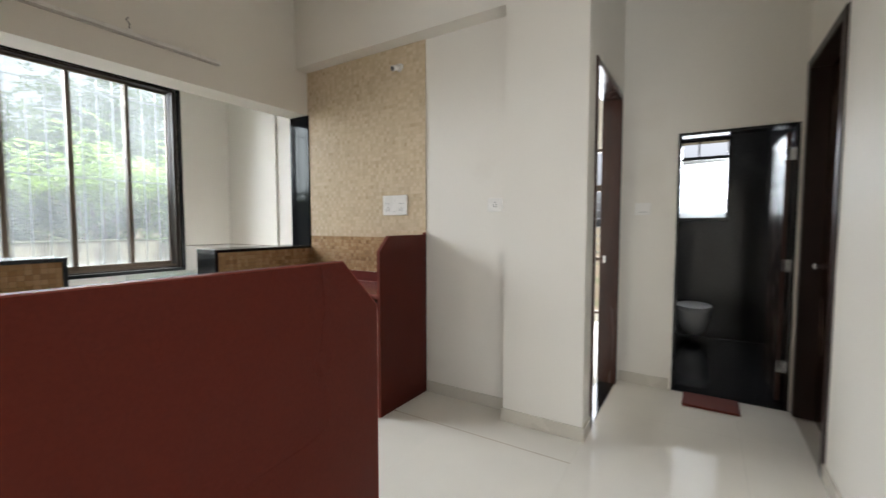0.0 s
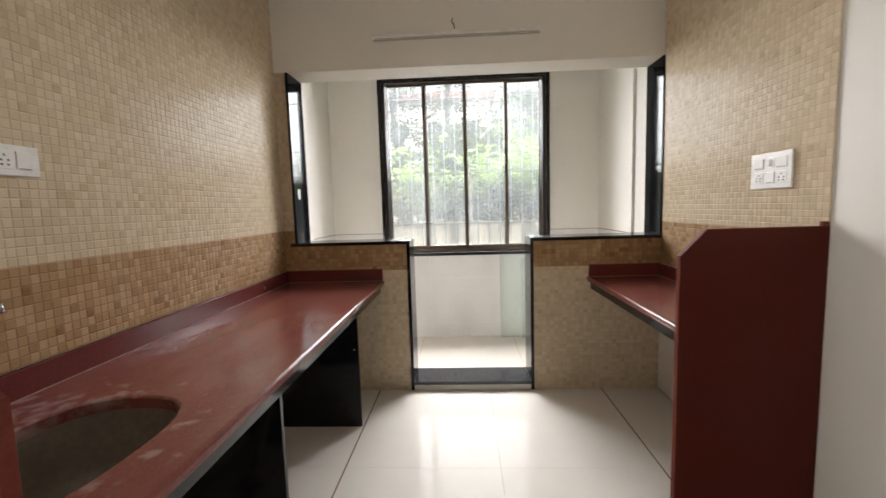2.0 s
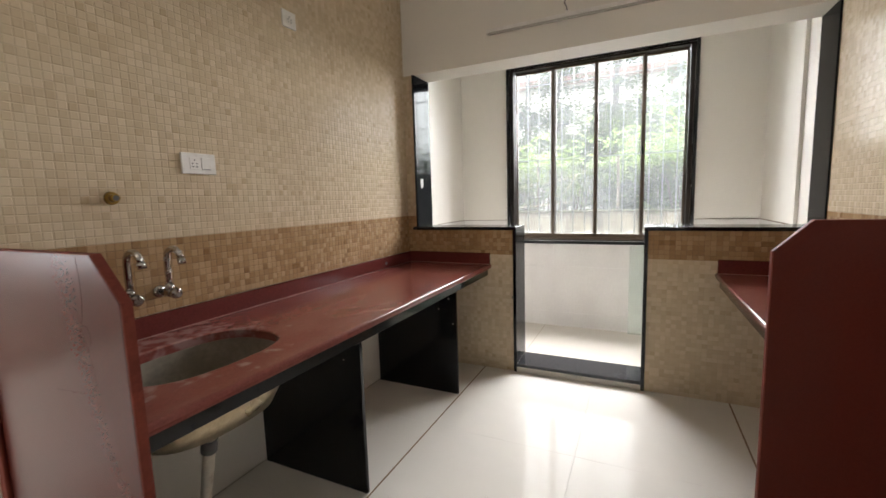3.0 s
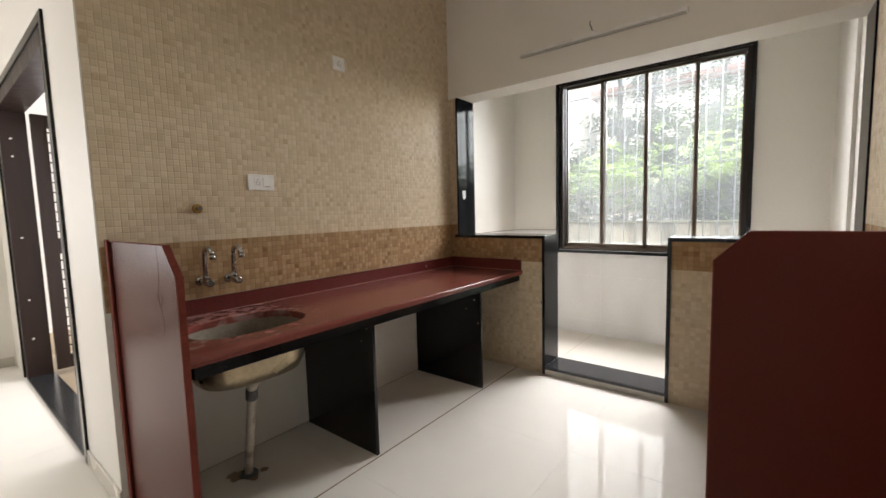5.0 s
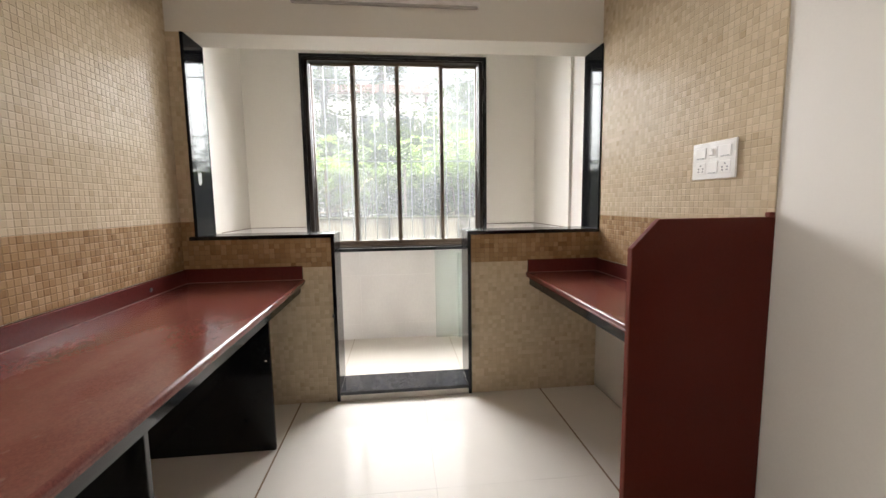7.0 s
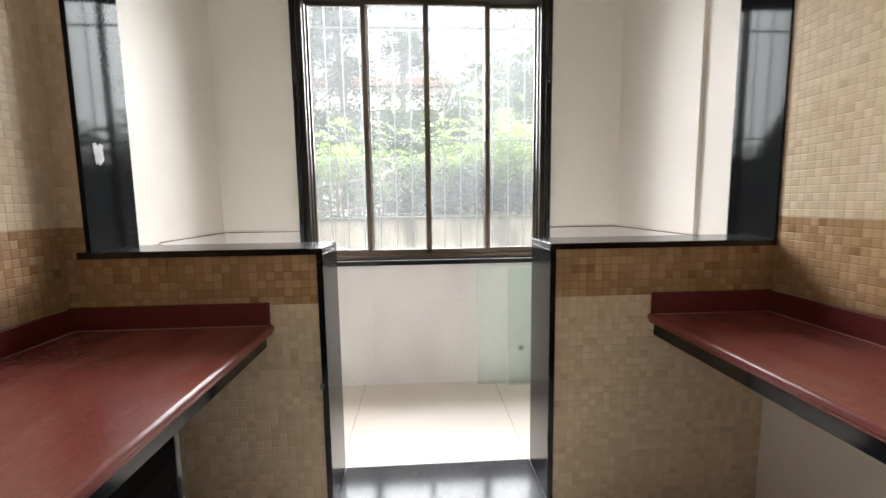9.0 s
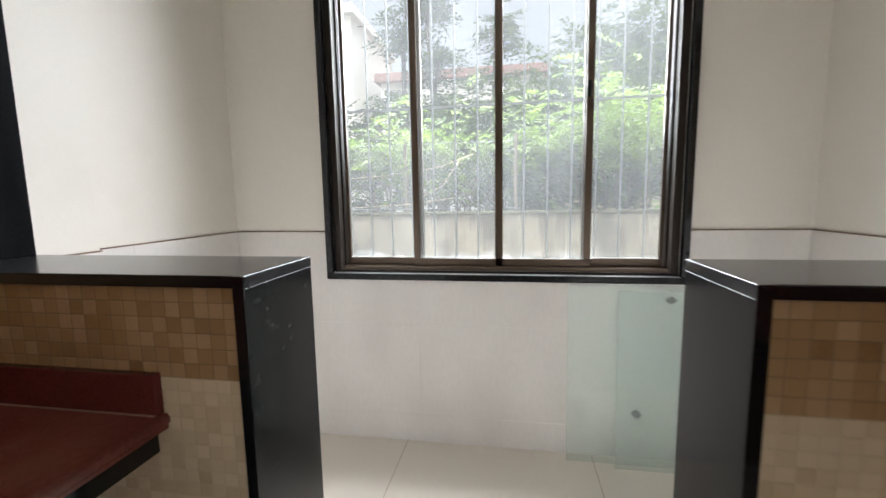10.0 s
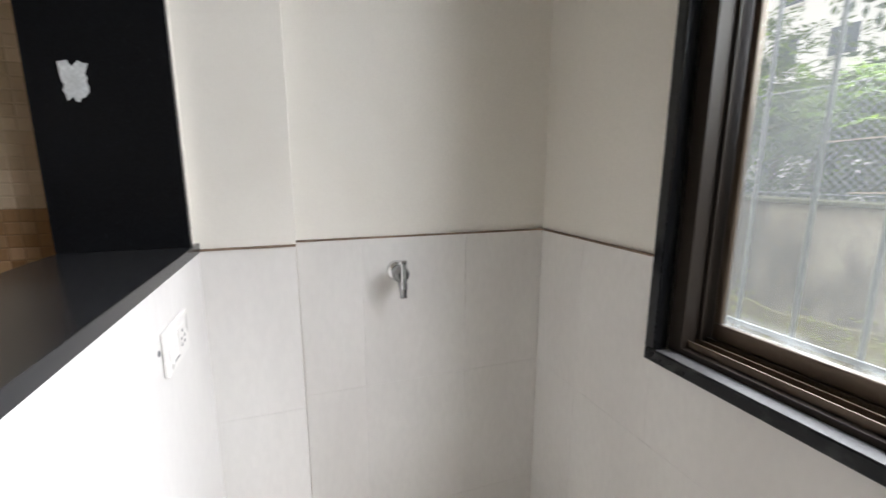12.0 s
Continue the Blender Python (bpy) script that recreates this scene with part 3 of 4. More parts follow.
    part("bearer", boxes(((XW + 0.006, 2.545, 0.778), (-2.157, 2.575, TOP - 0.038)), bevel=0.002), BLACK, c)
    return c


def stone_panel(label, x, y_wall, y_front, out):
    """Upright stone slab with a cut corner; out: the way from the wall."""
    p = thing("counter_panel", label, "panel", (x, y_wall, 0), "stone end panels")
    o = [(y_wall, 0.0), (y_front, 0.0), (y_front, 1.183), (y_front - out * 0.103, 1.29), (y_wall, 1.29)]
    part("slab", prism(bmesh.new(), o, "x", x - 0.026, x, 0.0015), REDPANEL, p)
    rim = [(y_front - out * 0.004, 0.0), (y_front + out * 0.003, 0.0), (y_front + out * 0.003, 1.184), (y_front - out * 0.004, 1.18)]
    part("front_edge", prism(bmesh.new(), rim, "x", x - 0.025, x - 0.001), REDEDGE, p, "raw lighter red stone edge")
    bevel_face = [(y_front - out * 0.103, 1.2895), (y_front, 1.1825), (y_front + out * 0.001, 1.1845), (y_front - out * 0.103, 1.292)]
    part("corner_edge", prism(bmesh.new(), bevel_face, "x", x - 0.025, x - 0.001), REDEDGE, p, "raw lighter red stone edge")
    lo, hi = sorted((y_wall, y_front - out * 0.105))
    part("top_edge", boxes(((x - 0.025, lo, 1.2895), (x - 0.001, hi, 1.292))), REDEDGE, p, "raw lighter red stone edge")
    return p


counter_south()
counter_north()
panel_a = stone_panel("shade-darkened red polished stone panel beside the sink", -0.875, 0.245, 1.026, 1)
panel_b = stone_panel("shade-darkened red polished stone panel closing the side counter", -2.127, 3.056, 2.483, -1)
part("wall_strip", boxes(((-0.874, 0.245, 0.0), (-0.862, 0.285, 1.30)), bevel=0.003), REDEDGE, panel_a, "raw red stone strip along the wall")
part("wall_lug", boxes(((-2.15, 3.03, 1.291), (-2.128, 3.056, 1.31)), bevel=0.003), REDEDGE, panel_b)


def kitchen_sink():
    s = thing("kitchen_sink", "stained steel undermount sink with a waste pipe", "sink", (-1.31, 0.628, 0.66))
    count = 48

    def shell(profile):
        bm, rows = bmesh.new(), []
        for k, z in profile:
            rows.append([bm.verts.new((-1.3 + (p + 1.3) * k, 0.633 + (q - 0.633) * k, z)) for p, q, _ in sink_outline(count)])
        for a, b in zip(rows, rows[1:]):
            for k in range(count):
                bm.faces.new((a[k], a[(k + 1) % count], b[(k + 1) % count], b[k])).smooth = True
        bm.faces.new(rows[-1])
        return bm
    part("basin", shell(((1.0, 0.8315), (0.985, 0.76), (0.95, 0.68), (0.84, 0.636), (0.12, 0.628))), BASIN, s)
    part("bowl", shell(((1.07, 0.8315), (1.07, 0.826), (1.012, 0.824), (1.0, 0.76), (0.97, 0.675), (0.86, 0.622), (0.12, 0.612))), DULLSTEEL, s)
    part("drain", tube(bmesh.new(), [(-1.31, 0.628, 0.60), (-1.31, 0.628, 0.632)], [0.042, 0.04], 20), CHROME, s)
    w = part("waste_pipe", tube(bmesh.new(), [(-1.31, 0.628, 0.61), (-1.31, 0.626, 0.56), (-1.315, 0.61, 0.5), (-1.33, 0.5, 0.12), (-1.337, 0.47, 0.0)], [0.03, 0.028, 0.022, 0.021, 0.021], 14), PIPE, s)
    part("collar", tube(bmesh.new(), [(-1.31, 0.628, 0.55), (-1.31, 0.627, 0.59)], 0.036, 14), PIPE, w)
    part("collar", tube(bmesh.new(), [(-1.316, 0.6, 0.47), (-1.311, 0.618, 0.525)], 0.029, 14), GREYPLASTIC, w)
    part("floor_ring", tube(bmesh.new(), [(-1.337, 0.468, 0.002), (-1.337, 0.468, 0.012)], [0.05, 0.04], 16), GREYPLASTIC, w)


kitchen_sink()


def dirt_patch(x, y, r, seed):
    """A thin uneven patch of dried dirt on the floor."""
    rng = random.Random(seed)
    d = thing("dirt_patch", "dried brown dirt round the waste pipe on the floor", "dirt", (x, y, 0))
    for k in range(9):
        a, q = rng.uniform(0, 6.28), rng.uniform(0, r)
        cx, cy, s = x + q * math.cos(a), y + q * math.sin(a), rng.uniform(0.25, 0.6) * r
        o = [(cx + s * rng.uniform(0.6, 1.1) * math.cos(2 * math.pi * j / 14), cy + s * rng.uniform(0.6, 1.1) * math.sin(2 * math.pi * j / 14)) for j in range(14)]
        part("crust", prism(bmesh.new(), o, "z", 0.0004, 0.0012 + 0.0001 * k), GROUT, d)


dirt_patch(-1.337, 0.47, 0.085, 3)


def swan_tap(x, z):
    t = thing("sink_tap", "dull chrome wall tap with a swan neck spout", "tap", (x, 0.242, z), "taps over the sink")
    part("flange", tube(bmesh.new(), [(x, 0.241, z), (x, 0.247, z), (x, 0.253, z)], [0.026, 0.025, 0.014], 20), DULLCHROME, t)
    part("body", tube(bmesh.new(), [(x, 0.25, z), (x, 0.29, z), (x, 0.3, z), (x, 0.33, z), (x, 0.338, z)], [0.013, 0.014, 0.019, 0.019, 0.013], 16), DULLCHROME, t)
    k = part("knob", tube(bmesh.new(), [(x, 0.336, z), (x, 0.341, z), (x, 0.362, z), (x, 0.368, z)], [0.012, 0.021, 0.022, 0.015], 18), DULLCHROME, t)
    part("knob_rib", boxes(((x - 0.003, 0.343, z), (x + 0.003, 0.37, z + 0.024)), bevel=0.002), DULLCHROME, k)
    neck = [(x, 0.315, z + 0.01), (x, 0.315, z + 0.1), (x, 0.316, z + 0.142)]
    neck += [(x, 0.362 - 0.045 * math.cos(a), z + 0.145 + 0.04 * math.sin(a)) for a in (0.4, 0.8, 1.2, 1.57, 1.95, 2.4, 2.8)]
    neck += [(x, 0.411, z + 0.142)]
    part("spout", tube(bmesh.new(), neck, 0.0125, 14), DULLCHROME, t)
    part("nozzle", tube(bmesh.new(), [(x, 0.409, z + 0.148), (x, 0.414, z + 0.124)], 0.0148, 14), DULLCHROME, t)
    part("collar", tube(bmesh.new(), [(x, 0.315, z + 0.014), (x, 0.315, z + 0.036)], 0.0165, 14), DULLCHROME, t)


swan_tap(-1.257, 1.049)
swan_tap(-1.405, 1.046)


def bib_tap():
    x, z = -4.318, 1.04
    t = thing("bib_tap", "small chrome wall tap over the balcony tiles", "tap", (x, 0.221, z))
    part("flange", tube(bmesh.new(), [(x, 0.22, z), (x, 0.228, z), (x, 0.236, z)], [0.034, 0.033, 0.02], 22), CHROME, t)
    part("body", tube(bmesh.new(), [(x, 0.23, z), (x, 0.262, z), (x, 0.285, z), (x, 0.305, z)], [0.022, 0.026, 0.025, 0.016], 20), DARKCHROME, t, "dull dark chrome body")
    part("spout", tube(bmesh.new(), [(x, 0.285, z - 0.008), (x, 0.3, z - 0.035), (x, 0.304, z - 0.06), (x, 0.304, z - 0.066)], [0.017, 0.014, 0.01, 0.012], 14), DARKCHROME, t)
    part("lever", boxes(((x - 0.007, 0.304, z - 0.042), (x + 0.007, 0.314, z + 0.046)), bevel=0.003), CHROME, t)
    part("lever_cap", boxes(((x - 0.012, 0.29, z + 0.036), (x + 0.012, 0.314, z + 0.05)), bevel=0.004), CHROME, t)


bib_tap()


# ---- electrical fittings ----
def plate_on(kind, label, axis, face, out, a, b, z0, z1, modules):
    """A switch plate on a wall. modules: (u0, u1, v0, v1, what) in shares of the plate."""
    mid = (a + b) / 2
    place = (face, mid, z0) if axis == "x" else (mid, face, z0)
    p = thing(kind, label, "switch plate", place, "electrical plates")

    def slab(u0, u1, v0, v1, d0, d1, bevel=0.0):
        x0, x1 = a + (b - a) * u0, a + (b - a) * u1
        q0, q1 = z0 + (z1 - z0) * v0, z0 + (z1 - z0) * v1
        lo, hi = sorted((x0, x1)), sorted((face + out * d0, face + out * d1))
        if axis == "x":
            return boxes(((hi[0], lo[0], q0), (hi[1], lo[1], q1)), bevel=bevel)
        return boxes(((lo[0], hi[0], q0), (lo[1], hi[1], q1)), bevel=bevel)
    part("base", slab(0, 1, 0, 1, 0.0, 0.009, 0.002), PLASTIC, p)
    for u0, u1, v0, v1, what in modules:
        m = part("switch" if what == "s" else "socket", slab(u0, u1, v0, v1, 0.0085, 0.0125 if what == "s" else 0.0105, 0.001), PLASTIC, p)
        w, h, cu, cv = u1 - u0, v1 - v0, (u0 + u1) / 2, (v0 + v1) / 2
        if what == "p":
            for du, dv in ((0, 0.25), (-0.22, -0.02), (0.22, -0.02), (-0.2, -0.26), (0.2, -0.26)):
                part("pin_hole", slab(cu + du * w - 0.07 * w, cu + du * w + 0.07 * w, cv + dv * h - 0.06 * h, cv + dv * h + 0.06 * h, 0.0103, 0.0108), GREYPLASTIC, m)
        elif what == "r":
            part("dial", slab(cu - 0.25 * w, cu + 0.25 * w, cv - 0.3 * h, cv + 0.3 * h, 0.0105, 0.02, 0.003), PLASTIC, m)
        else:
            part("gap", slab(u0 + 0.1 * w, u1 - 0.1 * w, v0 + 0.04 * h, v0 + 0.09 * h, 0.0123, 0.0128), GREYPLASTIC, m)
    return p


plate_on("socket_plate", "white plastic socket and switch plate on mosaic tiles", "y", 0.243, 1, -1.549, -1.711, 1.543, 1.636,
         [(0.22, 0.5, 0.2, 0.8, "p"), (0.56, 0.84, 0.2, 0.8, "s")])
plate_on("socket_plate", "small white socket plate high on mosaic tiles", "y", 0.243, 1, -2.197, -2.298, 2.385, 2.476, [(0.25, 0.75, 0.2, 0.8, "p")])
plate_on("switch_plate", "white plate with switches and sockets in two rows", "y", 3.046, -1, -2.568, -2.312, 1.453, 1.618,
         [(0.1, 0.34, 0.56, 0.86, "s"), (0.4, 0.6, 0.56, 0.86, "r"), (0.66, 0.9, 0.56, 0.86, "s"),
          (0.1, 0.34, 0.14, 0.46, "p"), (0.4, 0.62, 0.14, 0.46, "s"), (0.66, 0.9, 0.14, 0.46, "p")])
plate_on("socket_plate", "white plastic socket plate on the painted wall", "y", 3.06, -1, -1.578, -1.462, 1.466, 1.565, [(0.28, 0.72, 0.22, 0.8, "p")])
plate_on("switch_plate", "white switch plate beside the bathroom doorway", "y", 4.16, -1, -0.73, -0.606, 1.453, 1.555, [(0.2, 0.8, 0.2, 0.8, "s")])
balcony_plate = plate_on("socket_plate", "white socket and switch plate on the balcony tiles", "x", -3.779, -1, 0.505, 0.655, 0.975, 1.062,
         [(0.15, 0.5, 0.2, 0.8, "p"), (0.58, 0.86, 0.2, 0.8, "s")])
part("anchor_hole", tube(bmesh.new(), [(-3.7785, 0.668, 1.03), (-3.7795, 0.668, 1.03)], 0.006, 10), GREYPLASTIC, balcony_plate)


def tube_light():
    t = thing("tube_light_batten", "slim empty white tube light batten on the lintel", "batten", (XW, 1.588, 2.63))
    part("batten", boxes(((XW, 0.99, 2.63), (XW + 0.036, 2.188, 2.652)), bevel=0.003), PLASTIC, t)
    # Added strip that draws the shadow under the batten.
    part("shade_lip", boxes(((XW + 0.002, 1.0, 2.618), (XW + 0.03, 2.178, 2.6295)), bevel=0.002), LIPSHADE, t, "grey lip painted as the shadow below")
    for y in (1.0, 2.178):
        part("end_cap", boxes(((XW + 0.0, y - 0.012, 2.622), (XW + 0.03, y + 0.012, 2.655)), bevel=0.004), PLASTIC, t)
    part("junction", boxes(((XW, 1.565, 2.652), (XW + 0.02, 1.6, 2.675)), bevel=0.004), PLASTIC, t)
    part("wire", tube(bmesh.new(), [(XW + 0.01, 1.58, 2.67), (XW + 0.03, 1.575, 2.7), (XW + 0.02, 1.56, 2.725), (XW + 0.03, 1.57, 2.74)], 0.004, 6), GREYPLASTIC, t)


tube_light()


def wall_holder():
    h = thing("lamp_holder", "bare lamp holder stub on the tiled wall", "lamp holder", (-2.383, 3.046, 2.652))
    part("rose", tube(bmesh.new(), [(-2.383, 3.047, 2.66), (-2.383, 3.038, 2.66)], [0.035, 0.03], 18), PLASTIC, h)
    part("socket", tube(bmesh.new(), [(-2.383, 3.04, 2.66), (-2.388, 3.0, 2.645), (-2.393, 2.965, 2.63)], [0.02, 0.021, 0.023], 16), PLASTIC, h)
    part("mouth", tube(bmesh.new(), [(-2.393, 2.9655, 2.6302), (-2.3935, 2.962, 2.629)], 0.019, 16), GREYPLASTIC, h)


wall_holder()

nipple = thing("pipe_nipple", "tarnished brass pipe end in the tiled wall", "pipe", (-1.269, 0.243, 1.437))
part("ring", tube(bmesh.new(), [(-1.269, 0.242, 1.437), (-1.269, 0.252, 1.437)], [0.026, 0.024], 16), BRASS, nipple)
part("stub", tube(bmesh.new(), [(-1.269, 0.25, 1.437), (-1.269, 0.275, 1.437)], 0.015, 14), BRASS, nipple)
part("bore", tube(bmesh.new(), [(-1.269, 0.2752, 1.437), (-1.269, 0.2758, 1.437)], 0.011, 14), GREYPLASTIC, nipple)

sticker = thing("torn_sticker", "torn white sticker stuck on the granite jamb", "sticker", (-3.593, 0.346, 1.5))
bm = bmesh.new()
random.seed(5)
pts = []
for k in range(26):
    a = 2 * math.pi * k / 26
    r = random.uniform(0.7, 1.05)
    pts.append((-3.593 + 0.026 * r * math.cos(a) / max(abs(math.cos(a)), abs(math.sin(a))), 1.543 + 0.042 * r * math.sin(a) / max(abs(math.cos(a)), abs(math.sin(a)))))
part("paper", prism(bm, pts, "y", 0.3455, 0.3465), PEELED, sticker)

wire = thing("loose_wire", "thin dark wire looped on the red stone panel", "wire", (-0.874, 0.8, 1.1))
strand = [(-0.8746, 0.86, 1.285), (-0.8746, 0.868, 1.24), (-0.8746, 0.868, 1.19), (-0.8746, 0.86, 1.14), (-0.8746, 0.85, 1.115)]
strand += [(-0.8742, 0.862 - 0.024 * math.cos(a), 1.09 + 0.028 * math.sin(a)) for a in [0.8 - 0.45 * k for k in range(15)]]
strand += [(-0.8746, 0.868, 1.05), (-0.8746, 0.882, 1.01), (-0.8746, 0.885, 0.975), (-0.8746, 0.865, 0.95), (-0.8746, 0.82, 0.938), (-0.8746, 0.76, 0.932), (-0.8746, 0.68, 0.925)]
part("strand", tube(bmesh.new(), strand, 0.00035, 5), REDPANEL, wire)


# ---- sheets of glass leaning on the balcony wall ----
def glass_sheet(label, y0, y1, h, foot, spots):
    g = thing("glass_sheet", label, "glass sheet", (foot, (y0 + y1) / 2, 0), "leaning glass sheets")
    top = foot - 0.045
    bm = bmesh.new()
    prism(bm, [(foot, 0.002), (foot + 0.008, 0.002), (top + 0.008, h), (top, h)], "y", y0, y1)
    pane = part("pane", bm, SHEET, g)
    pane.visible_shadow = False
    for y, z in spots:
        x = foot + 0.0085 - 0.045 * z / h
        part("spacer", prism(bmesh.new(), [(y - 0.026, z), (y, z - 0.02), (y + 0.026, z), (y, z + 0.02)], "x", x, x + 0.004), SPACER, g, "grey sticky spacer")


glass_sheet("greenish clear glass sheet leaning under the window", 1.985, 2.62, 0.89, -4.795, [])
glass_sheet("greenish glass sheet with grey spacers leaning in front", 2.21, 2.86, 0.865, -4.76, [(2.44, 0.83), (2.3, 0.28)])


# ---- doors ----
def door_frame(name, label, axis, face, back, a, b, top, w, material):
    """Three-sided frame through a wall. axis: the wall's normal."""
    def s(u0, u1, z0, z1):
        lo, hi = sorted((face, back))
        return ((lo, u0, z0), (hi, u1, z1)) if axis == "x" else ((u0, lo, z0), (u1, hi, z1))
    d = setting(name, boxes(s(a, a + w, 0, top), bevel=0.003), material, label, "door")
    part("jamb", boxes(s(b - w, b, 0, top), bevel=0.003), material, d)
    part("head", boxes(s(a + w, b - w, top - w, top), bevel=0.003), material, d)
    return d


bed_door = door_frame("door_1", "dark brown wooden frame of the open bedroom doorway", "x", -0.828, -0.982, 3.1, 4.07, 2.45, 0.045, WOOD)
part("strike_plate", boxes(((-0.955, 4.0225, 1.045), (-0.935, 4.0255, 1.105)), bevel=0.001), CHROME, bed_door)
part("bolt_keep", boxes(((-0.95, 4.021, 1.065), (-0.94, 4.0235, 1.085)), bevel=0.001), CHROME, bed_door)
part("sill", boxes(((-0.975, 3.1, -0.003), (-0.84, 4.07, 0.006))), BLACK, bed_door)

side_door = door_frame("door_2", "closed dark brown wooden door in a dark frame", "x", 0.348, 0.53, 3.2, 4.12, 2.49, 0.06, FRAMEWOOD)
leaf = part("leaf", boxes(((0.462, 3.262, 0.008), (0.498, 4.058, 2.428)), bevel=0.002), WOOD, side_door, "dark brown laminated leaf")
part("knob", tube(bmesh.new(), [(0.462, 4.0, 1.09), (0.44, 4.0, 1.09), (0.432, 4.0, 1.09), (0.41, 4.0, 1.09), (0.402, 4.0, 1.09)], [0.026, 0.012, 0.02, 0.027, 0.016], 18), CHROME, leaf)
for z in (0.3, 1.2, 2.1):
    part("hinge", tube(bmesh.new(), [(0.458, 3.266, z), (0.458, 3.266, z + 0.1)], 0.007, 8), CHROME, leaf)

bath_door = door_frame("door_3", "dark granite frame and open glossy brown bathroom door", "y", 4.152, 4.29, -0.42, 0.335, 2.1, 0.022, BLACK)
leaf = part("leaf", boxes(((0.272, 4.3, 0.02), (0.304, 5.0, 2.06)), bevel=0.002), WOOD, bath_door, "glossy dark leaf swung inwards")
for z in (0.25, 1.02, 1.85):
    part("hinge", boxes(((0.27, 4.27, z), (0.31, 4.3, z + 0.09)), bevel=0.001), CHROME, leaf)
part("sill", boxes(((-0.42, 4.15, -0.004), (0.335, 4.29, 0.012))), BLACK, bath_door)


def entrance_door():
    d = door_frame("door_4", "dark brown entrance frame with an open grille door", "x", -0.838, -1.01, -2.58, -0.42, 2.44, 0.1, FRAMEWOOD)
    for span_ in (((-0.84, -2.63, 0), (-0.826, -2.58, 2.49)), ((-0.84, -0.42, 0), (-0.826, -0.37, 2.49)), ((-0.84, -2.58, 2.44), (-0.826, -0.42, 2.49))):
        part("architrave", boxes(span_, bevel=0.002), GREYGRANITE, d)
    part("sill", boxes(((-1.02, -2.48, -0.004), (-0.835, -0.52, 0.014)), bevel=0.002), DUSTY, d)
    y0, y1 = -2.47, -2.43
    a, b = -1.96, -1.03
    lf = part("grille_leaf", boxes(((a, y0, 0.04), (a + 0.1, y1, 2.33)), ((b - 0.1, y0, 0.04), (b, y1, 2.33)),
                                   ((a + 0.1, y0, 0.04), (b - 0.1, y1, 0.16)), ((a + 0.1, y0, 1.1), (b - 0.1, y1, 1.24)), ((a + 0.1, y0, 2.22), (b - 0.1, y1, 2.33)), bevel=0.003),
              FRAMEWOOD, d, "dark brown safety door with bars")
    z = 0.24
    while z < 2.2:
        if not 1.06 < z < 1.27:
            part("slat", boxes(((a + 0.1, y0 + 0.012, z), (b - 0.1, y1 - 0.012, z + 0.012))), FRAMEWOOD, lf)
        z += 0.088
    for z, y in ((0.35, -2.478), (1.25, -2.478), (1.95, -2.478), (2.1, -2.478), (0.7, -2.478)):
        part("screw", boxes(((-0.91, y, z), (-0.895, y + 0.0015, z + 0.014))), CERAMIC, d)


entrance_door()


# ---- bathroom ----
def wall_hung_toilet():
    t = thing("toilet", "white wall-hung toilet in the dark bathroom", "toilet", (-0.3, 6.25, 0.1))
    bm = bmesh.new()
    rows = []
    for k, z, back in ((0.45, 0.08, 0.05), (0.75, 0.14, 0.02), (0.95, 0.27, 0), (1.0, 0.37, 0), (1.0, 0.4, 0)):
        ring = []
        for q in range(28):
            a = 2 * math.pi * q / 28
            ring.append(bm.verts.new((-0.3 + 0.18 * k * math.cos(a), 5.98 + back + (0.27 if math.sin(a) > 0 else 0.26 * k) * math.sin(a), z)))
        rows.append(ring)
    for a, b in zip(rows, rows[1:]):
        for q in range(28):
            bm.faces.new((a[q], a[(q + 1) % 28], b[(q + 1) % 28], b[q])).smooth = True
    bm.faces.new(rows[0][::-1]); bm.faces.new(rows[-1])
    part("bowl", bm, CERAMIC, t)
    bm = bmesh.new()
    ring = [(-0.3 + 0.185 * math.cos(2 * math.pi * q / 28), 5.975 + 0.265 * math.sin(2 * math.pi * q / 28)) for q in range(28)]
    part("seat_lid", prism(bm, ring, "z", 0.402, 0.43, 0.004), CERAMIC, t)


wall_hung_toilet()


def bathroom_window():
    w = setting("window_2", boxes(((-0.52, 6.24, 1.42), (-0.49, 6.41, 2.4)), bevel=0.002), BLACK, "small louvred bathroom window in a black frame", "window")
    for s in (((-0.01, 6.24, 1.42), (0.02, 6.41, 2.4)), ((-0.49, 6.24, 1.42), (-0.01, 6.41, 1.45)), ((-0.49, 6.24, 2.37), (-0.01, 6.41, 2.4)), ((-0.49, 6.28, 2.16), (-0.01, 6.33, 2.2))):
        part("frame_bar", boxes(s), BLACK, w)
    part("mullion", boxes(((-0.31, 6.285, 2.2), (-0.295, 6.325, 2.37))), BLACK, w)
    for k in range(7):
        z = 1.46 + 0.1 * k
        pane = part("louvre", prism(bmesh.new(), [(6.27, z), (6.276, z), (6.336, z + 0.098), (6.33, z + 0.098)], "x", -0.485, -0.015), FROST, w)
        pane.visible_shadow = False


bathroom_window()

def bedroom_window():
    w = setting("window_3", boxes(((-2.3, 6.42, 0.1), (-2.26, 6.5, 2.43)), bevel=0.002), BRONZE, "tall bedroom balcony window with a bar grille", "window")
    for s in (((-1.14, 6.42, 0.1), (-1.1, 6.5, 2.43)), ((-2.26, 6.42, 0.1), (-1.14, 6.5, 0.14)), ((-2.26, 6.42, 2.39), (-1.14, 6.5, 2.43)), ((-2.26, 6.43, 1.84), (-1.14, 6.48, 1.93)), ((-2.26, 6.43, 0.86), (-1.14, 6.48, 0.91))):
        part("frame_bar", boxes(s, bevel=0.002), BRONZE, w)
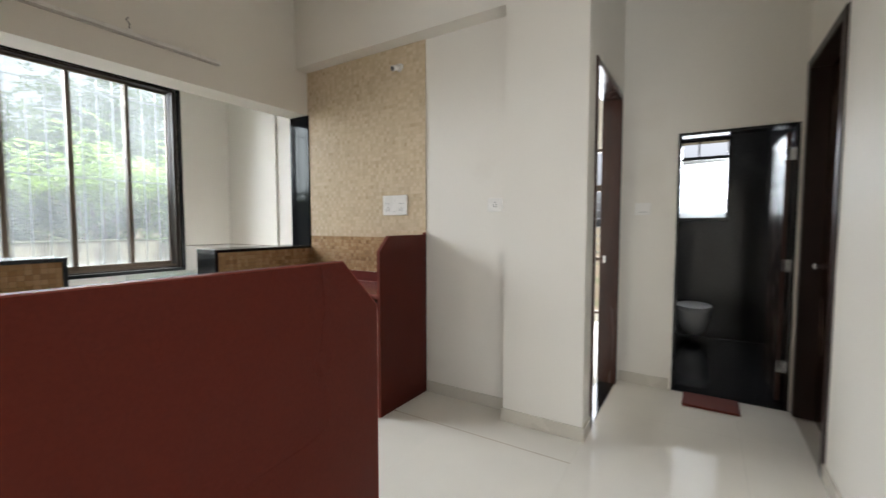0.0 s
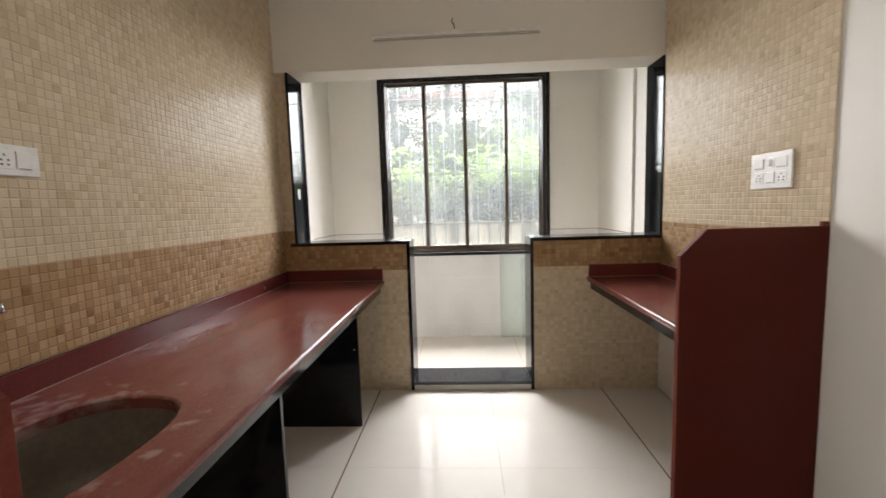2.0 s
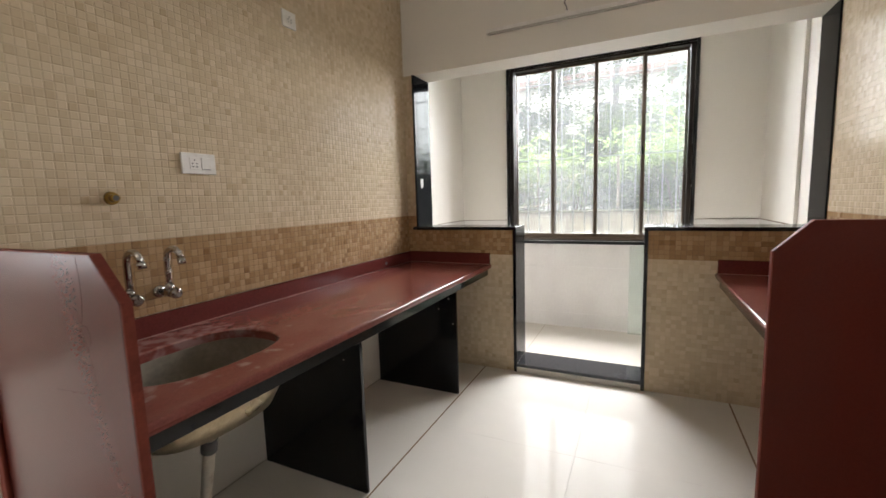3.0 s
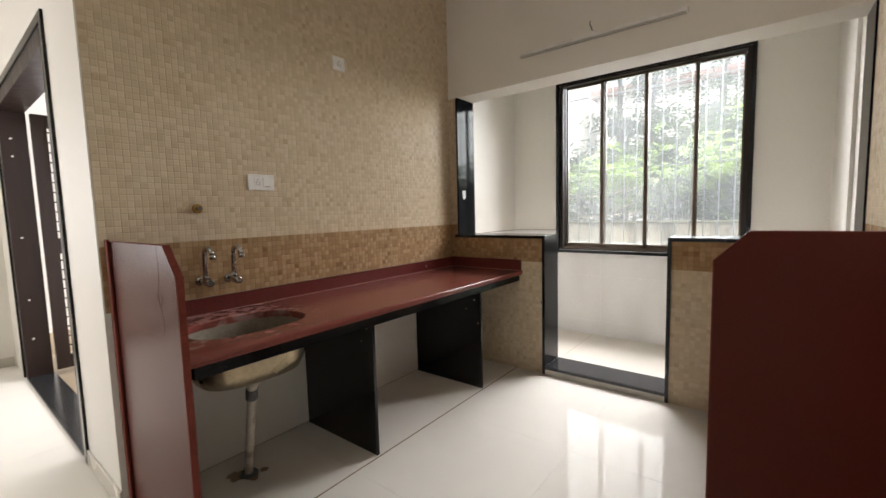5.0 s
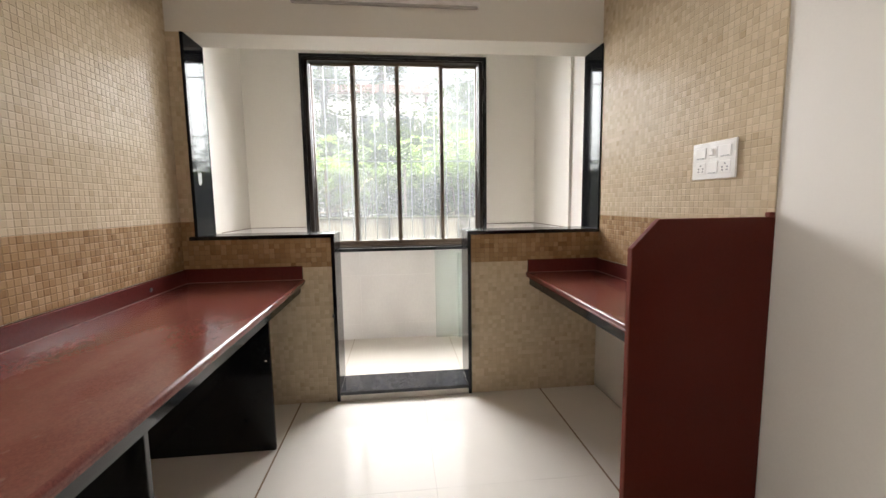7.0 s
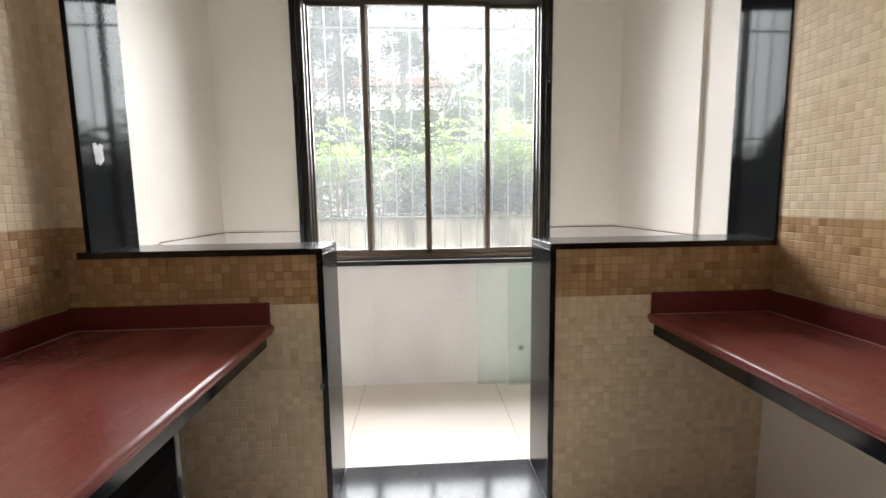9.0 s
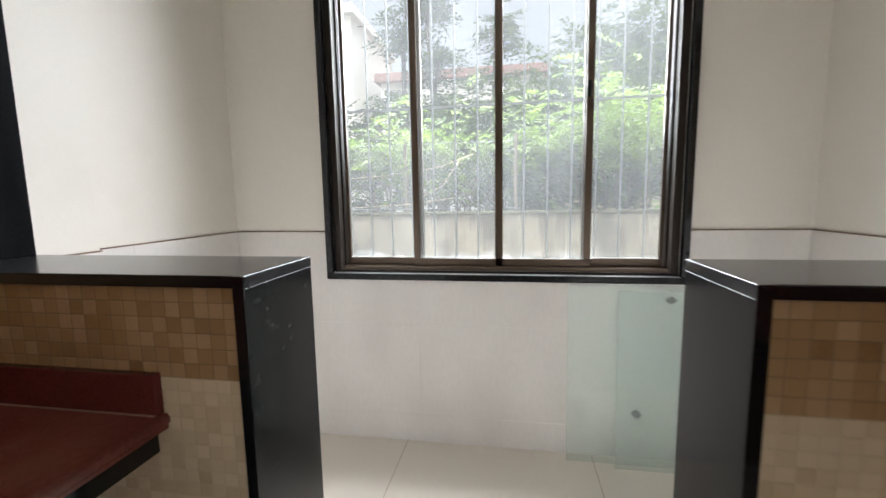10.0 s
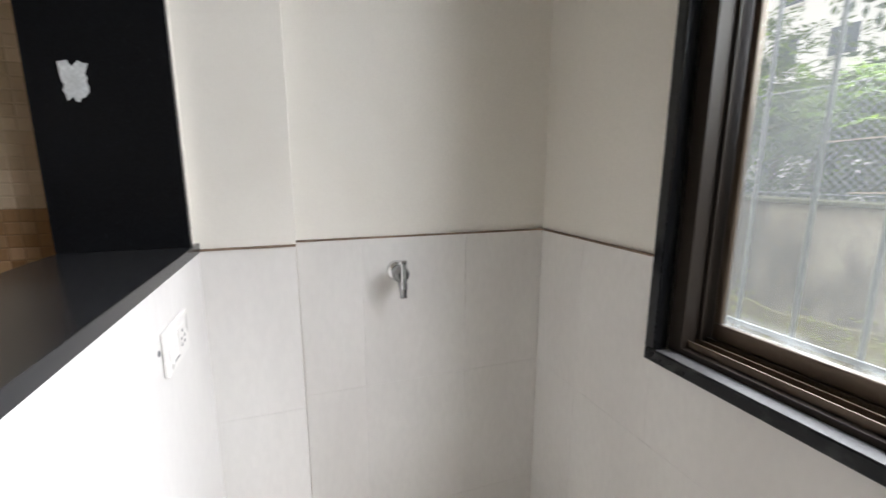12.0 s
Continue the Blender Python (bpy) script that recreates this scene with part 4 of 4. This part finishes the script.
    for k in range(7):
        part("grille_bar", tube(bmesh.new(), [(-2.26, 6.53, 0.98 + 0.12 * k), (-1.14, 6.53, 0.98 + 0.12 * k)], 0.006, 6), BARS, w)


bedroom_window()

mat_slab = thing("loose_stone", "loose red stone offcut lying on the floor", "stone slab", (-0.14, 3.98, 0))
part("slab", boxes(((-0.33, 3.86, 0.0005), (0.035, 4.12, 0.02)), bevel=0.002), REDEDGE, mat_slab)


# ---- outdoors ----
ground = setting("ground", boxes(((-400, -400, -0.6), (400, 400, -0.35))), EARTH, "bare brown earth round the house", "ground")
landing = setting("pavement", boxes(((-3.6, -3.3, -0.35), (-1.0, 0.06, -0.02))), PAVING, "tan tiled landing outside the entrance", "pavement")


neighbour = setting("wall_neighbour", boxes(((-7, -6.4, -0.36), (3, -6.2, 6))), FACADE, "plain pale wall across from the entrance", "wall")


MOSS_TOP = 0.36


def compound_wall():
    w = setting("wall_compound", boxes(((-7.6, -14, -0.36), (-7.4, 16, 1.13))), COMPOUND, "stained grey cement compound wall", "wall")
    part("coping", boxes(((-7.63, -14, 1.13), (-7.37, 16, 1.165)), bevel=0.006), SHADETOP, w, "shade-dark cement coping")
    verts, faces = [], []
    for k in range(321):
        y = -7.0 + k * 0.05
        edge = MOSS_TOP + 0.05 * noise.noise((y * 1.1, 0, 0)) + 0.025 * noise.noise((y * 5, 3, 0)) + 0.012 * noise.noise((y * 17, 7, 0))
        verts += [(-7.401, y, -0.36), (-7.392, y, -0.36), (-7.393, y, edge - 0.16), (-7.395, y, edge - 0.02), (-7.401, y, edge)]
    for k in range(320):
        faces += [(k * 5 + q, k * 5 + q + 1, k * 5 + q + 6, k * 5 + q + 5) for q in range(4)]
    me = bpy.data.meshes.new("moss_band")
    me.from_pydata(verts, [], faces)
    me.materials.append(MOSSBAND)
    band = new("moss_band", me)
    band.parent = w
    tagged(band, "damp mossy plaster along the foot of the wall")
    random.seed(21)
    verts, faces = [], []
    for k in range(3200):
        y = random.uniform(-6, 7)
        z = max(-0.34, random.gauss(MOSS_TOP - 0.1, 0.12) + 0.12 * noise.noise((y * 1.3, 0, 0)))
        r = random.uniform(0.004, 0.016)
        n0 = len(verts)
        for q in range(5):
            a = 2 * math.pi * q / 5
            verts.append((-7.394, y + r * math.cos(a), z + r * 0.7 * math.sin(a)))
        verts.append((-7.389, y, z))
        faces += [(n0 + q, n0 + (q + 1) % 5, n0 + 5) for q in range(5)]
    me = bpy.data.meshes.new("moss")
    me.from_pydata(verts, [], faces)
    me.materials.append(MOSS)
    ob = new("moss", me)
    ob.parent = w
    tagged(ob, "green-yellow moss on the damp plaster", kind="stuff")


compound_wall()


def chain_fence():
    f = thing("chain_link_fence", "rusty chain-link fence on top of the compound wall", "fence", (-7.5, 0.4, 1.165))
    y0, y1, z0, z1 = -5.0, 1.75, 1.165, 1.95
    bm = bmesh.new()
    step = 0.055
    k = 0
    while y0 + k * step < y1 + (z1 - z0):
        for s in (1, -1):
            ya = y0 + k * step
            pts = [(ya - (z1 - z0) * (1 - t), z0 + (z1 - z0) * t) for t in (0, 1)]
            if s < 0:
                pts = [(ya - (z1 - z0) * t, z0 + (z1 - z0) * t) for t in (0, 1)]
            (p, q), (r, u) = pts
            if min(p, r) > y0 - 0.3 and max(p, r) < y1 + 0.1:
                tube(bm, [(-7.5 + 0.002 * s, p, q), (-7.5 + 0.002 * s, r, u)], 0.0022, 3, False)
        k += 1
    part("mesh", bm, BARS, f)
    for y in (-4.9, -3.0, -1.1, 0.5, 1.75):
        part("post", boxes(((-7.52, y - 0.018, 1.165), (-7.484, y + 0.018, 2.0)), bevel=0.003), BARK, f)
    for z in (1.2, 1.93):
        part("line_wire", tube(bmesh.new(), [(-7.48, y0, z), (-7.48, y1, z)], 0.003, 4), BARS, f)


chain_fence()


def leaf_cloud(name, centres, count, size, material, parent, seed):
    """Sprays of folded leaflets along drooping twigs, spread in uneven layered clumps."""
    rng = np.random.default_rng(seed)
    verts, faces = [], []
    per = 11
    for _ in range(count // per):
        c, r = centres[rng.integers(len(centres))]
        p = np.array(c) + rng.normal(size=3) * r * np.array((0.8, 0.9, 0.45))
        a = rng.uniform(0, 2 * math.pi)
        d = np.array((math.cos(a), math.sin(a), rng.uniform(-0.45, 0.25)))
        d /= np.linalg.norm(d)
        side = np.cross(d, (0, 0, 1)) + rng.normal(size=3) * 0.25
        side /= np.linalg.norm(side)
        up = np.cross(side, d)
        reach = size * rng.uniform(3.0, 4.6)
        for k in range(per):
            f = (k + 0.5) / per
            s = size * rng.uniform(0.75, 1.25) * (1.1 - 0.5 * abs(f - 0.4))
            q = p + d * reach * f - np.array((0, 0, 0.25 * reach * f * f))
            u = side * (1 if k % 2 else -1) * rng.uniform(0.6, 1.0) + d * rng.uniform(0.4, 0.9) - up * rng.uniform(-0.1, 0.4)
            if k == per - 1:
                u = d - up * 0.3
            u /= np.linalg.norm(u)
            v = np.cross(u, up + rng.normal(size=3) * 0.3)
            v /= np.linalg.norm(v) + 1e-9
            w = np.cross(u, v)
            n0 = len(verts)
            verts += [tuple(q), tuple(q + u * s * 0.45 + v * s * 0.19 + w * s * 0.05), tuple(q + u * s), tuple(q + u * s * 0.45 - v * s * 0.19 + w * s * 0.05)]
            faces += [(n0, n0 + 1, n0 + 2), (n0, n0 + 2, n0 + 3)]
    me = bpy.data.meshes.new(name)
    me.from_pydata(verts, [], faces)
    me.materials.append(material)
    ob = new(name, me)
    ob.parent = parent
    ob.matrix_parent_inverse = Matrix.Translation(-parent.location)
    return ob


def tree(label, x, y, height, spread, leaves, size, material, seed, low=0.35, group=""):
    rng = np.random.default_rng(seed)
    t = thing("tree", label, "tree", (x, y, -0.35), group)
    lean = rng.uniform(-0.2, 0.2, 2)
    trunk = [(x + lean[0] * k * height * 0.3, y + lean[1] * k * height * 0.3, -0.37 + k * height * 0.75) for k in (0, 0.25, 0.5, 0.75, 1.0)]
    bm = bmesh.new()
    base = 0.022 * height + 0.02
    tube(bm, trunk, [base, base * 0.8, base * 0.62, base * 0.45, base * 0.25], 8)
    centres = [((trunk[4][0], trunk[4][1], trunk[4][2] + 0.05 * height), spread * 0.45)]
    for k in range(11):
        f = rng.uniform(low, 1.0)
        at = Vector(trunk[0]).lerp(Vector(trunk[4]), f)
        a = rng.uniform(0, 2 * math.pi)
        out = spread * rng.uniform(0.5, 1.0) * (1.1 - 0.5 * f)
        tip = at + Vector((math.cos(a) * out, math.sin(a) * out, height * rng.uniform(0.02, 0.16)))
        mid = at.lerp(tip, 0.5) + Vector((0, 0, 0.06 * height))
        tube(bm, [at, mid, tip], [base * 0.35, base * 0.2, base * 0.08], 5)
        centres.append((tuple(tip), spread * rng.uniform(0.2, 0.42)))
        centres.append((tuple(mid), spread * rng.uniform(0.15, 0.3)))
    part("trunk", bm, BARK, t)
    leaf_cloud("crown", centres, leaves, size, material, t, seed + 100)
    return t


def shrub(label, x, y, z, w, h, leaves, size, material, seed):
    """Bushy growth that leans over the wall, with thin twigs."""
    rng = np.random.default_rng(seed)
    s = thing("shrub", label, "shrub", (x, y, -0.35), "shrubs behind the wall")
    bm = bmesh.new()
    centres = []
    for k in range(14):
        tip = (x + rng.uniform(-0.35, 0.6), y + rng.uniform(-w, w), z + rng.uniform(-0.15, 1) * h)
        mid = (x + rng.uniform(-0.3, 0.1), y + (tip[1] - y) * 0.5, z - 0.3 + (tip[2] - z) * 0.6)
        tube(bm, [(x - 0.2, y + (tip[1] - y) * 0.2, -0.37), mid, tip], [0.025, 0.014, 0.004], 5)
        centres.append((tip, rng.uniform(0.16, 0.42)))
        centres.append((tuple(Vector(mid).lerp(Vector(tip), 0.6)), rng.uniform(0.15, 0.35)))
    part("stems", bm, BARK, s)
    leaf_cloud("foliage", centres, leaves, size, material, s, seed + 50)
    return s


shrub("bright green leafy shrub hanging over the compound wall", -8.0, 3.1, 1.3, 1.3, 1.7, 20000, 0.078, LEAF, 1)
shrub("bright green leafy shrub behind the chain-link fence", -8.2, 0.5, 1.72, 1.6, 0.5, 13000, 0.075, LEAF, 2)
shrub("bright green leafy shrub behind the compound wall", -8.2, -2.5, 1.75, 1.6, 1.15, 20000, 0.075, LEAF, 3)
shrub("dark green dense shrub behind the compound wall", -8.9, 1.4, 1.3, 1.8, 1.3, 14000, 0.11, DEEPLEAF, 4)
shrub("dark green dense shrub behind the chain-link fence", -8.9, -2.0, 1.3, 1.9, 1.3, 14000, 0.11, DEEPLEAF, 5)
shrub("dark green dense shrub behind the compound wall", -8.9, 4.6, 1.3, 1.8, 1.5, 14000, 0.11, DEEPLEAF, 6)
tree("tall light green tree with a loose crown", -9.8, 3.6, 5.0, 2.0, 20000, 0.105, MIDLEAF, 11, 0.3, "trees behind the wall")
tree("leafy green tree with a broken outline", -11.5, 1.7, 4.1, 1.9, 16000, 0.11, MIDLEAF, 12, 0.3, "trees behind the wall")
tree("leafy green tree with a broken outline", -12.5, -4.0, 3.5, 2.2, 12000, 0.13, MIDLEAF, 13, 0.3, "trees behind the wall")
tree("tall light green tree with a loose crown", -12.5, 7.5, 7.5, 2.8, 14000, 0.14, MIDLEAF, 14, 0.3, "trees behind the wall")
for k, (x, y, h) in enumerate(((-22, -3.2, 12.0), (-22.5, -1.4, 13.0), (-23, 0.8, 12.5))):
    tree("slender tall dark green tree far off", x, y, h, 1.1, 3500, 0.3, DEEPLEAF, 30 + k, 0.15, "slender trees")


def twigs():
    t = thing("dry_creeper", "thin pale dry stems trailing over the fence", "creeper", (-7.45, 0.8, 1.17))
    for pts in ([(-7.42, -0.4, 1.55), (-7.38, 0.3, 1.58), (-7.4, 0.9, 1.66), (-7.45, 1.3, 1.8)], [(-7.4, -0.2, 1.22), (-7.36, 0.5, 1.25), (-7.4, 1.1, 1.32)],
                [(-7.4, 0.6, 1.3), (-7.37, 0.95, 1.45), (-7.42, 1.15, 1.75)]):
        part("stem", tube(bmesh.new(), pts, 0.0035, 5), PAVING, t)


twigs()


def far_house(label, x, y0, y1, top, depth, roof, rows, columns):
    h = thing("house", label, "house", (x, (y0 + y1) / 2, -0.35), "houses far off")
    part("wall", boxes(((x - depth, y0, -0.36), (x, y1, top))), FACADE, h)
    part("roof", boxes(((x - depth - 0.3, y0 - 0.3, top), (x + 0.4, y1 + 0.3, top + 0.5)), bevel=0.03), roof, h)
    for r in range(rows):
        for c in range(columns):
            y = y0 + (y1 - y0) * (c + 0.5) / columns
            z = 0.9 + (top - 1) * r / rows
            w = part("window", boxes(((x, y - 0.6, z), (x + 0.06, y + 0.6, z + 1.3))), FACADE, h)
            part("pane", boxes(((x + 0.062, y - 0.52, z + 0.08), (x + 0.07, y + 0.52, z + 1.22))), DARKGLASS, w)


far_house("pale white house far behind the trees", -26, -14, -7.2, 11.5, 8, FACADE, 4, 3)
far_house("house with a faded red roof edge behind the trees", -28, -6.2, 3.5, 8.3, 8, ROOFRED, 3, 4)


# ---- skirting, tiles and other repeated pieces ----
skirting = setting("baseboard", boxes(((-0.84, -0.37, 0), (-0.828, 0.24, 0.09)), bevel=0.002), SKIRT, "cream tile skirting along the painted walls", "baseboard")
for s in (((-2.125, 3.048, 0), (-1.397, 3.06, 0.09)), ((-1.397, 2.903, 0), (-0.828, 2.915, 0.09)), ((-1.397, 2.915, 0), (-1.385, 3.048, 0.09)), ((-0.84, 2.915, 0), (-0.828, 3.1, 0.09)),
          ((-0.828, 4.148, 0), (-0.442, 4.16, 0.09)), ((0.348, 0.9, 0), (0.36, 3.2, 0.09)), ((-0.828, -3.13, 0), (3.1, -3.118, 0.09))):
    part("skirting_tile", boxes(s, bevel=0.002), SKIRT, skirting)

bead = setting("trim_balcony", boxes(((XO, 0.222, 1.148), (XO + 0.011, 0.745, 1.153))), DIRT, "dirty cement bead on top of the wall tiles", "trim")
for s in (((XO, 2.52, 1.148), (XO + 0.011, 3.02, 1.153)), ((XO + 0.011, 0.212, 1.148), (-4.017, 0.223, 1.153)), ((-4.017, 0.282, 1.148), (XB - 0.01, 0.293, 1.153)),
          ((XO + 0.011, 3.017, 1.148), (-4.0, 3.028, 1.153)), ((-4.0, 3.039, 1.148), (XB - 0.01, 3.05, 1.153))):
    part("bead", boxes(s), DIRT, bead)

cache = {}


def mosaic_mesh(nx, nz, w, h, glaze, grout):
    """One embossed tile, its face towards +y, from (0, 0) to (w, h)."""
    key = (nx, nz, round(w, 4), round(h, 4), glaze.name)
    if key in cache:
        return cache[key]
    rng = np.random.default_rng(nx * 100 + nz)
    verts = [(0, 0, 0), (w, 0, 0), (w, 0, h), (0, 0, h)]
    verts += [(x, 0.0065, z) for x, _, z in verts]
    faces = [(4, 7, 6, 5), (0, 1, 5, 4), (1, 2, 6, 5), (2, 3, 7, 6), (3, 0, 4, 7)]
    slots = [1] * 5
    cw, ch = w / nx, h / nz
    for i in range(nx):
        for j in range(nz):
            g, b = 0.0008, 0.0024
            t = 0.0077 + rng.uniform(-0.00012, 0.00012)
            tilt = rng.uniform(-0.00015, 0.00015, 2)
            x0, x1, z0, z1 = i * cw + g, (i + 1) * cw - g, j * ch + g, (j + 1) * ch - g
            n0 = len(verts)
            verts += [(x0, 0.0066, z0), (x1, 0.0066, z0), (x1, 0.0066, z1), (x0, 0.0066, z1)]
            verts += [(x0 + b, t - tilt[0] - tilt[1], z0 + b), (x1 - b, t + tilt[0] - tilt[1], z0 + b), (x1 - b, t + tilt[0] + tilt[1], z1 - b), (x0 + b, t - tilt[0] + tilt[1], z1 - b)]
            faces += [tuple(n0 + q for q in f) for f in ((4, 7, 6, 5), (0, 4, 5, 1), (1, 5, 6, 2), (2, 6, 7, 3), (3, 7, 4, 0))]
            slots += [0] * 5
    me = bpy.data.meshes.new("wall_tile")
    me.from_pydata(verts, [], faces)
    me.materials.append(glaze)
    me.materials.append(grout)
    me.polygons.foreach_set("material_index", slots)
    cache[key] = me
    return me


def tile_area(parent, facing, plane, a0, a1, z0, z1, columns, row_heights, glaze, grout):
    """Fill a wall area with embossed tiles. facing: '+y', '-y' or '+x'."""
    w = (a1 - a0) / columns
    z = z0
    for h in row_heights:
        me = mosaic_mesh(max(2, round(w / 0.03)), max(1, round(h / 0.03)), w, h, glaze, grout)
        for k in range(columns):
            ob = new("wall_tile", me)
            a = a0 + k * w
            if facing == "+y":
                m = Matrix.Translation((a, plane, z))
            elif facing == "-y":
                m = Matrix.Translation((a + w, plane, z)) @ Matrix.Rotation(math.pi, 4, "Z")
            else:
                m = Matrix.Translation((plane, a + w, z)) @ Matrix.Rotation(-math.pi / 2, 4, "Z")
            ob.matrix_world = m
            ob.parent = parent
        z += h


def mosaic_pieces(parent, y0, y1, z0, z1, columns, rows):
    """Single brown glazed squares set in grout on the kitchen face of the low wall."""
    part("grout_bed", boxes(((XW - 0.001, y0, z0), (XW + 0.0055, y1, z1))), DARKGROUT, parent)
    w, h, g, b = (y1 - y0) / columns, (z1 - z0) / rows, 0.0008, 0.0024
    verts = [(0.0, g, g), (0.0, w - g, g), (0.0, w - g, h - g), (0.0, g, h - g)]
    verts += [(0.0012, g + b, g + b), (0.0012, w - g - b, g + b), (0.0012, w - g - b, h - g - b), (0.0012, g + b, h - g - b)]
    me = bpy.data.meshes.new("mosaic_tile")
    me.from_pydata(verts, [], [(4, 5, 6, 7), (0, 1, 5, 4), (1, 2, 6, 5), (2, 3, 7, 6), (3, 0, 4, 7)])
    me.materials.append(BROWN)
    rng = np.random.default_rng(int(y0 * 1000))
    for i in range(columns):
        for j in range(rows):
            ob = new("mosaic_tile", me)
            ob.parent = parent
            ob.location = (XW + 0.0056 + rng.uniform(0, 0.0003), y0 + i * w, z0 + j * h)


tile_area(wall_south, "+y", 0.232, XW, -0.845, 0.957, 1.265, 9, [0.308], BROWN, DARKGROUT)
tile_area(wall_south, "+y", 0.232, XW, -0.845, 1.265, H, 9, [0.45] * 5, BEIGE, PALEGROUT)
tile_area(wall_north, "-y", 3.058, XW, -2.13, 0.957, 1.265, 5, [0.308], BROWN, DARKGROUT)
tile_area(wall_north, "-y", 3.058, XW, -2.13, 1.265, 2.83, 5, [0.45] * 3 + [0.215], BEIGE, PALEGROUT)
for y0, y1 in ((0.24, 1.178), (2.122, 3.05)):
    tile_area(wall_west, "+x", XW - 0.001, y0, y1, 0.0, 0.95, 3, [0.475] * 2, BEIGE, PALEGROUT)
    mosaic_pieces(wall_west, y0, y1, 0.95, 1.145, 28, 6)
tile_area(wall_west, "+x", XW - 0.001, 0.24, 0.325, 1.145, 1.265, 1, [0.12], BROWN, DARKGROUT)
tile_area(wall_west, "+x", XW - 0.001, 0.24, 0.325, 1.265, 2.43, 1, [0.45, 0.45, 0.265], BEIGE, PALEGROUT)


def flat_piece(name, lo, hi, material, parent, gap=0.0003, bevel=0.0003):
    """One flat tile as a piece of a floor or wall."""
    size = tuple(round(h - l, 4) for l, h in zip(lo, hi))
    key = (name, size, material.name)
    if key not in cache:
        bm = bmesh.new()
        box(bm, tuple(gap if s > 0.03 else 0 for s in size), tuple(s - gap if s > 0.03 else s for s in size), bevel)
        cache[key] = finish(name, bm, material)
    ob = new(name, cache[key])
    ob.parent = parent
    ob.location = lo
    return ob


xs = [-3.518, -2.54, -1.69, -0.84, 0.01, 0.358]
ys = [0.24, 0.928, 1.78, 2.632, 3.055]
for x0, x1 in zip(xs[:3], xs[1:4]):
    for y0, y1 in zip(ys, ys[1:]):
        wide = 0.0045
        flat_piece("floor_tile", (x0, y0 + (wide if y0 in (0.928, 2.632) else 0), -0.012), (x1, y1 - (wide if y1 in (0.928, 2.632) else 0), 0.0), FLOORTILE, floor)
for y, x in ((0.928, -0.84), (2.632, -2.1)):
    part("stained_joint", boxes(((XW, y - 0.005, -0.012), (x, y + 0.005, 0.0002))), GROUT, floor, "brown stained joint")
part("joint", boxes(((-2.1, 2.627, -0.012), (-0.84, 2.637, -0.0004))), SOFTJOINT, floor, "pale cement joint")
hall_x = [-0.84, 0.01, 0.86, 1.71, 2.56, 3.1]
hall_y = [-3.13, -2.472, -1.622, -0.772, 0.078, 0.928, 1.78, 2.632, 3.48, 4.152]
for x0, x1 in zip(hall_x, hall_x[1:]):
    for y0, y1 in zip(hall_y, hall_y[1:]):
        if y0 > 2.6 and x0 > 0.1:
            continue
        if y0 > 2.6:
            x1 = min(x1, 0.358)
        flat_piece("floor_tile", (x0, y0, -0.012), (x1, y1, 0.0), FLOORTILE, floor)
by = [0.222, 1.155, 2.118, 3.02]
for y0, y1 in zip(by, by[1:]):
    flat_piece("floor_tile", (XO, y0, -0.012), (XB, y1, 0.0), BALCTILE, balcony_floor, 0.003)
for y in (1.155, 2.118):
    part("joint", boxes(((XO, y - 0.003, -0.012), (XB, y + 0.003, -0.0012))), SOFTJOINT, balcony_floor, "tan cement joint")
flat_piece("riser_tile", (XW, 1.2, 0.0), (XW + 0.01, 2.1, 0.042), FLOORTILE, wall_west)

zs = [0.0, 0.155, 0.655, 1.148]
for z0, z1 in zip(zs, zs[1:]):
    cuts = [0.222, 0.451, 1.236, 2.03, 2.82, 3.018]
    for a, b in zip(cuts, cuts[1:]):
        if z1 > 1.0 and b > 0.745 and a < 2.52:
            if a < 0.745:
                flat_piece("wall_tile", (XO + 0.001, a, z0), (XO + 0.009, 0.745, z1), WALLTILE, wall_outer)
                a = 0.745
            if b > 2.52:
                flat_piece("wall_tile", (XO + 0.001, 2.52, z0), (XO + 0.009, b, z1), WALLTILE, wall_outer)
                b = 2.52
            flat_piece("wall_tile", (XO + 0.001, a, z0), (XO + 0.009, b, 0.897), WALLTILE, wall_outer)
            continue
        flat_piece("wall_tile", (XO + 0.001, a, z0), (XO + 0.009, b, z1), WALLTILE, wall_outer)
    for a, b in ((XO + 0.009, -4.556), (-4.556, -4.208), (-4.208, -4.018)):
        flat_piece("wall_tile", (a, 0.213, z0), (b, 0.221, z1), WALLTILE, wall_balcony_south)
    flat_piece("wall_tile", (-4.017, 0.283, z0), (XB - 0.007, 0.291, z1), WALLTILE, wall_balcony_south)
    for a, b in ((XO + 0.009, -4.4), (-4.4, -4.0)):
        flat_piece("wall_tile", (a, 3.019, z0), (b, 3.027, z1), WALLTILE, wall_balcony_north)
    flat_piece("wall_tile", (-3.999, 3.041, z0), (XB - 0.008, 3.049, z1), WALLTILE, wall_balcony_north)
    for a, b in ((0.2915, 0.75), (0.75, 1.178), (2.122, 2.6), (2.6, 3.04)):
        flat_piece("wall_tile", (XB - 0.008, a, z0), (XB, b, min(z1, 1.143)), WALLTILE, wall_west)
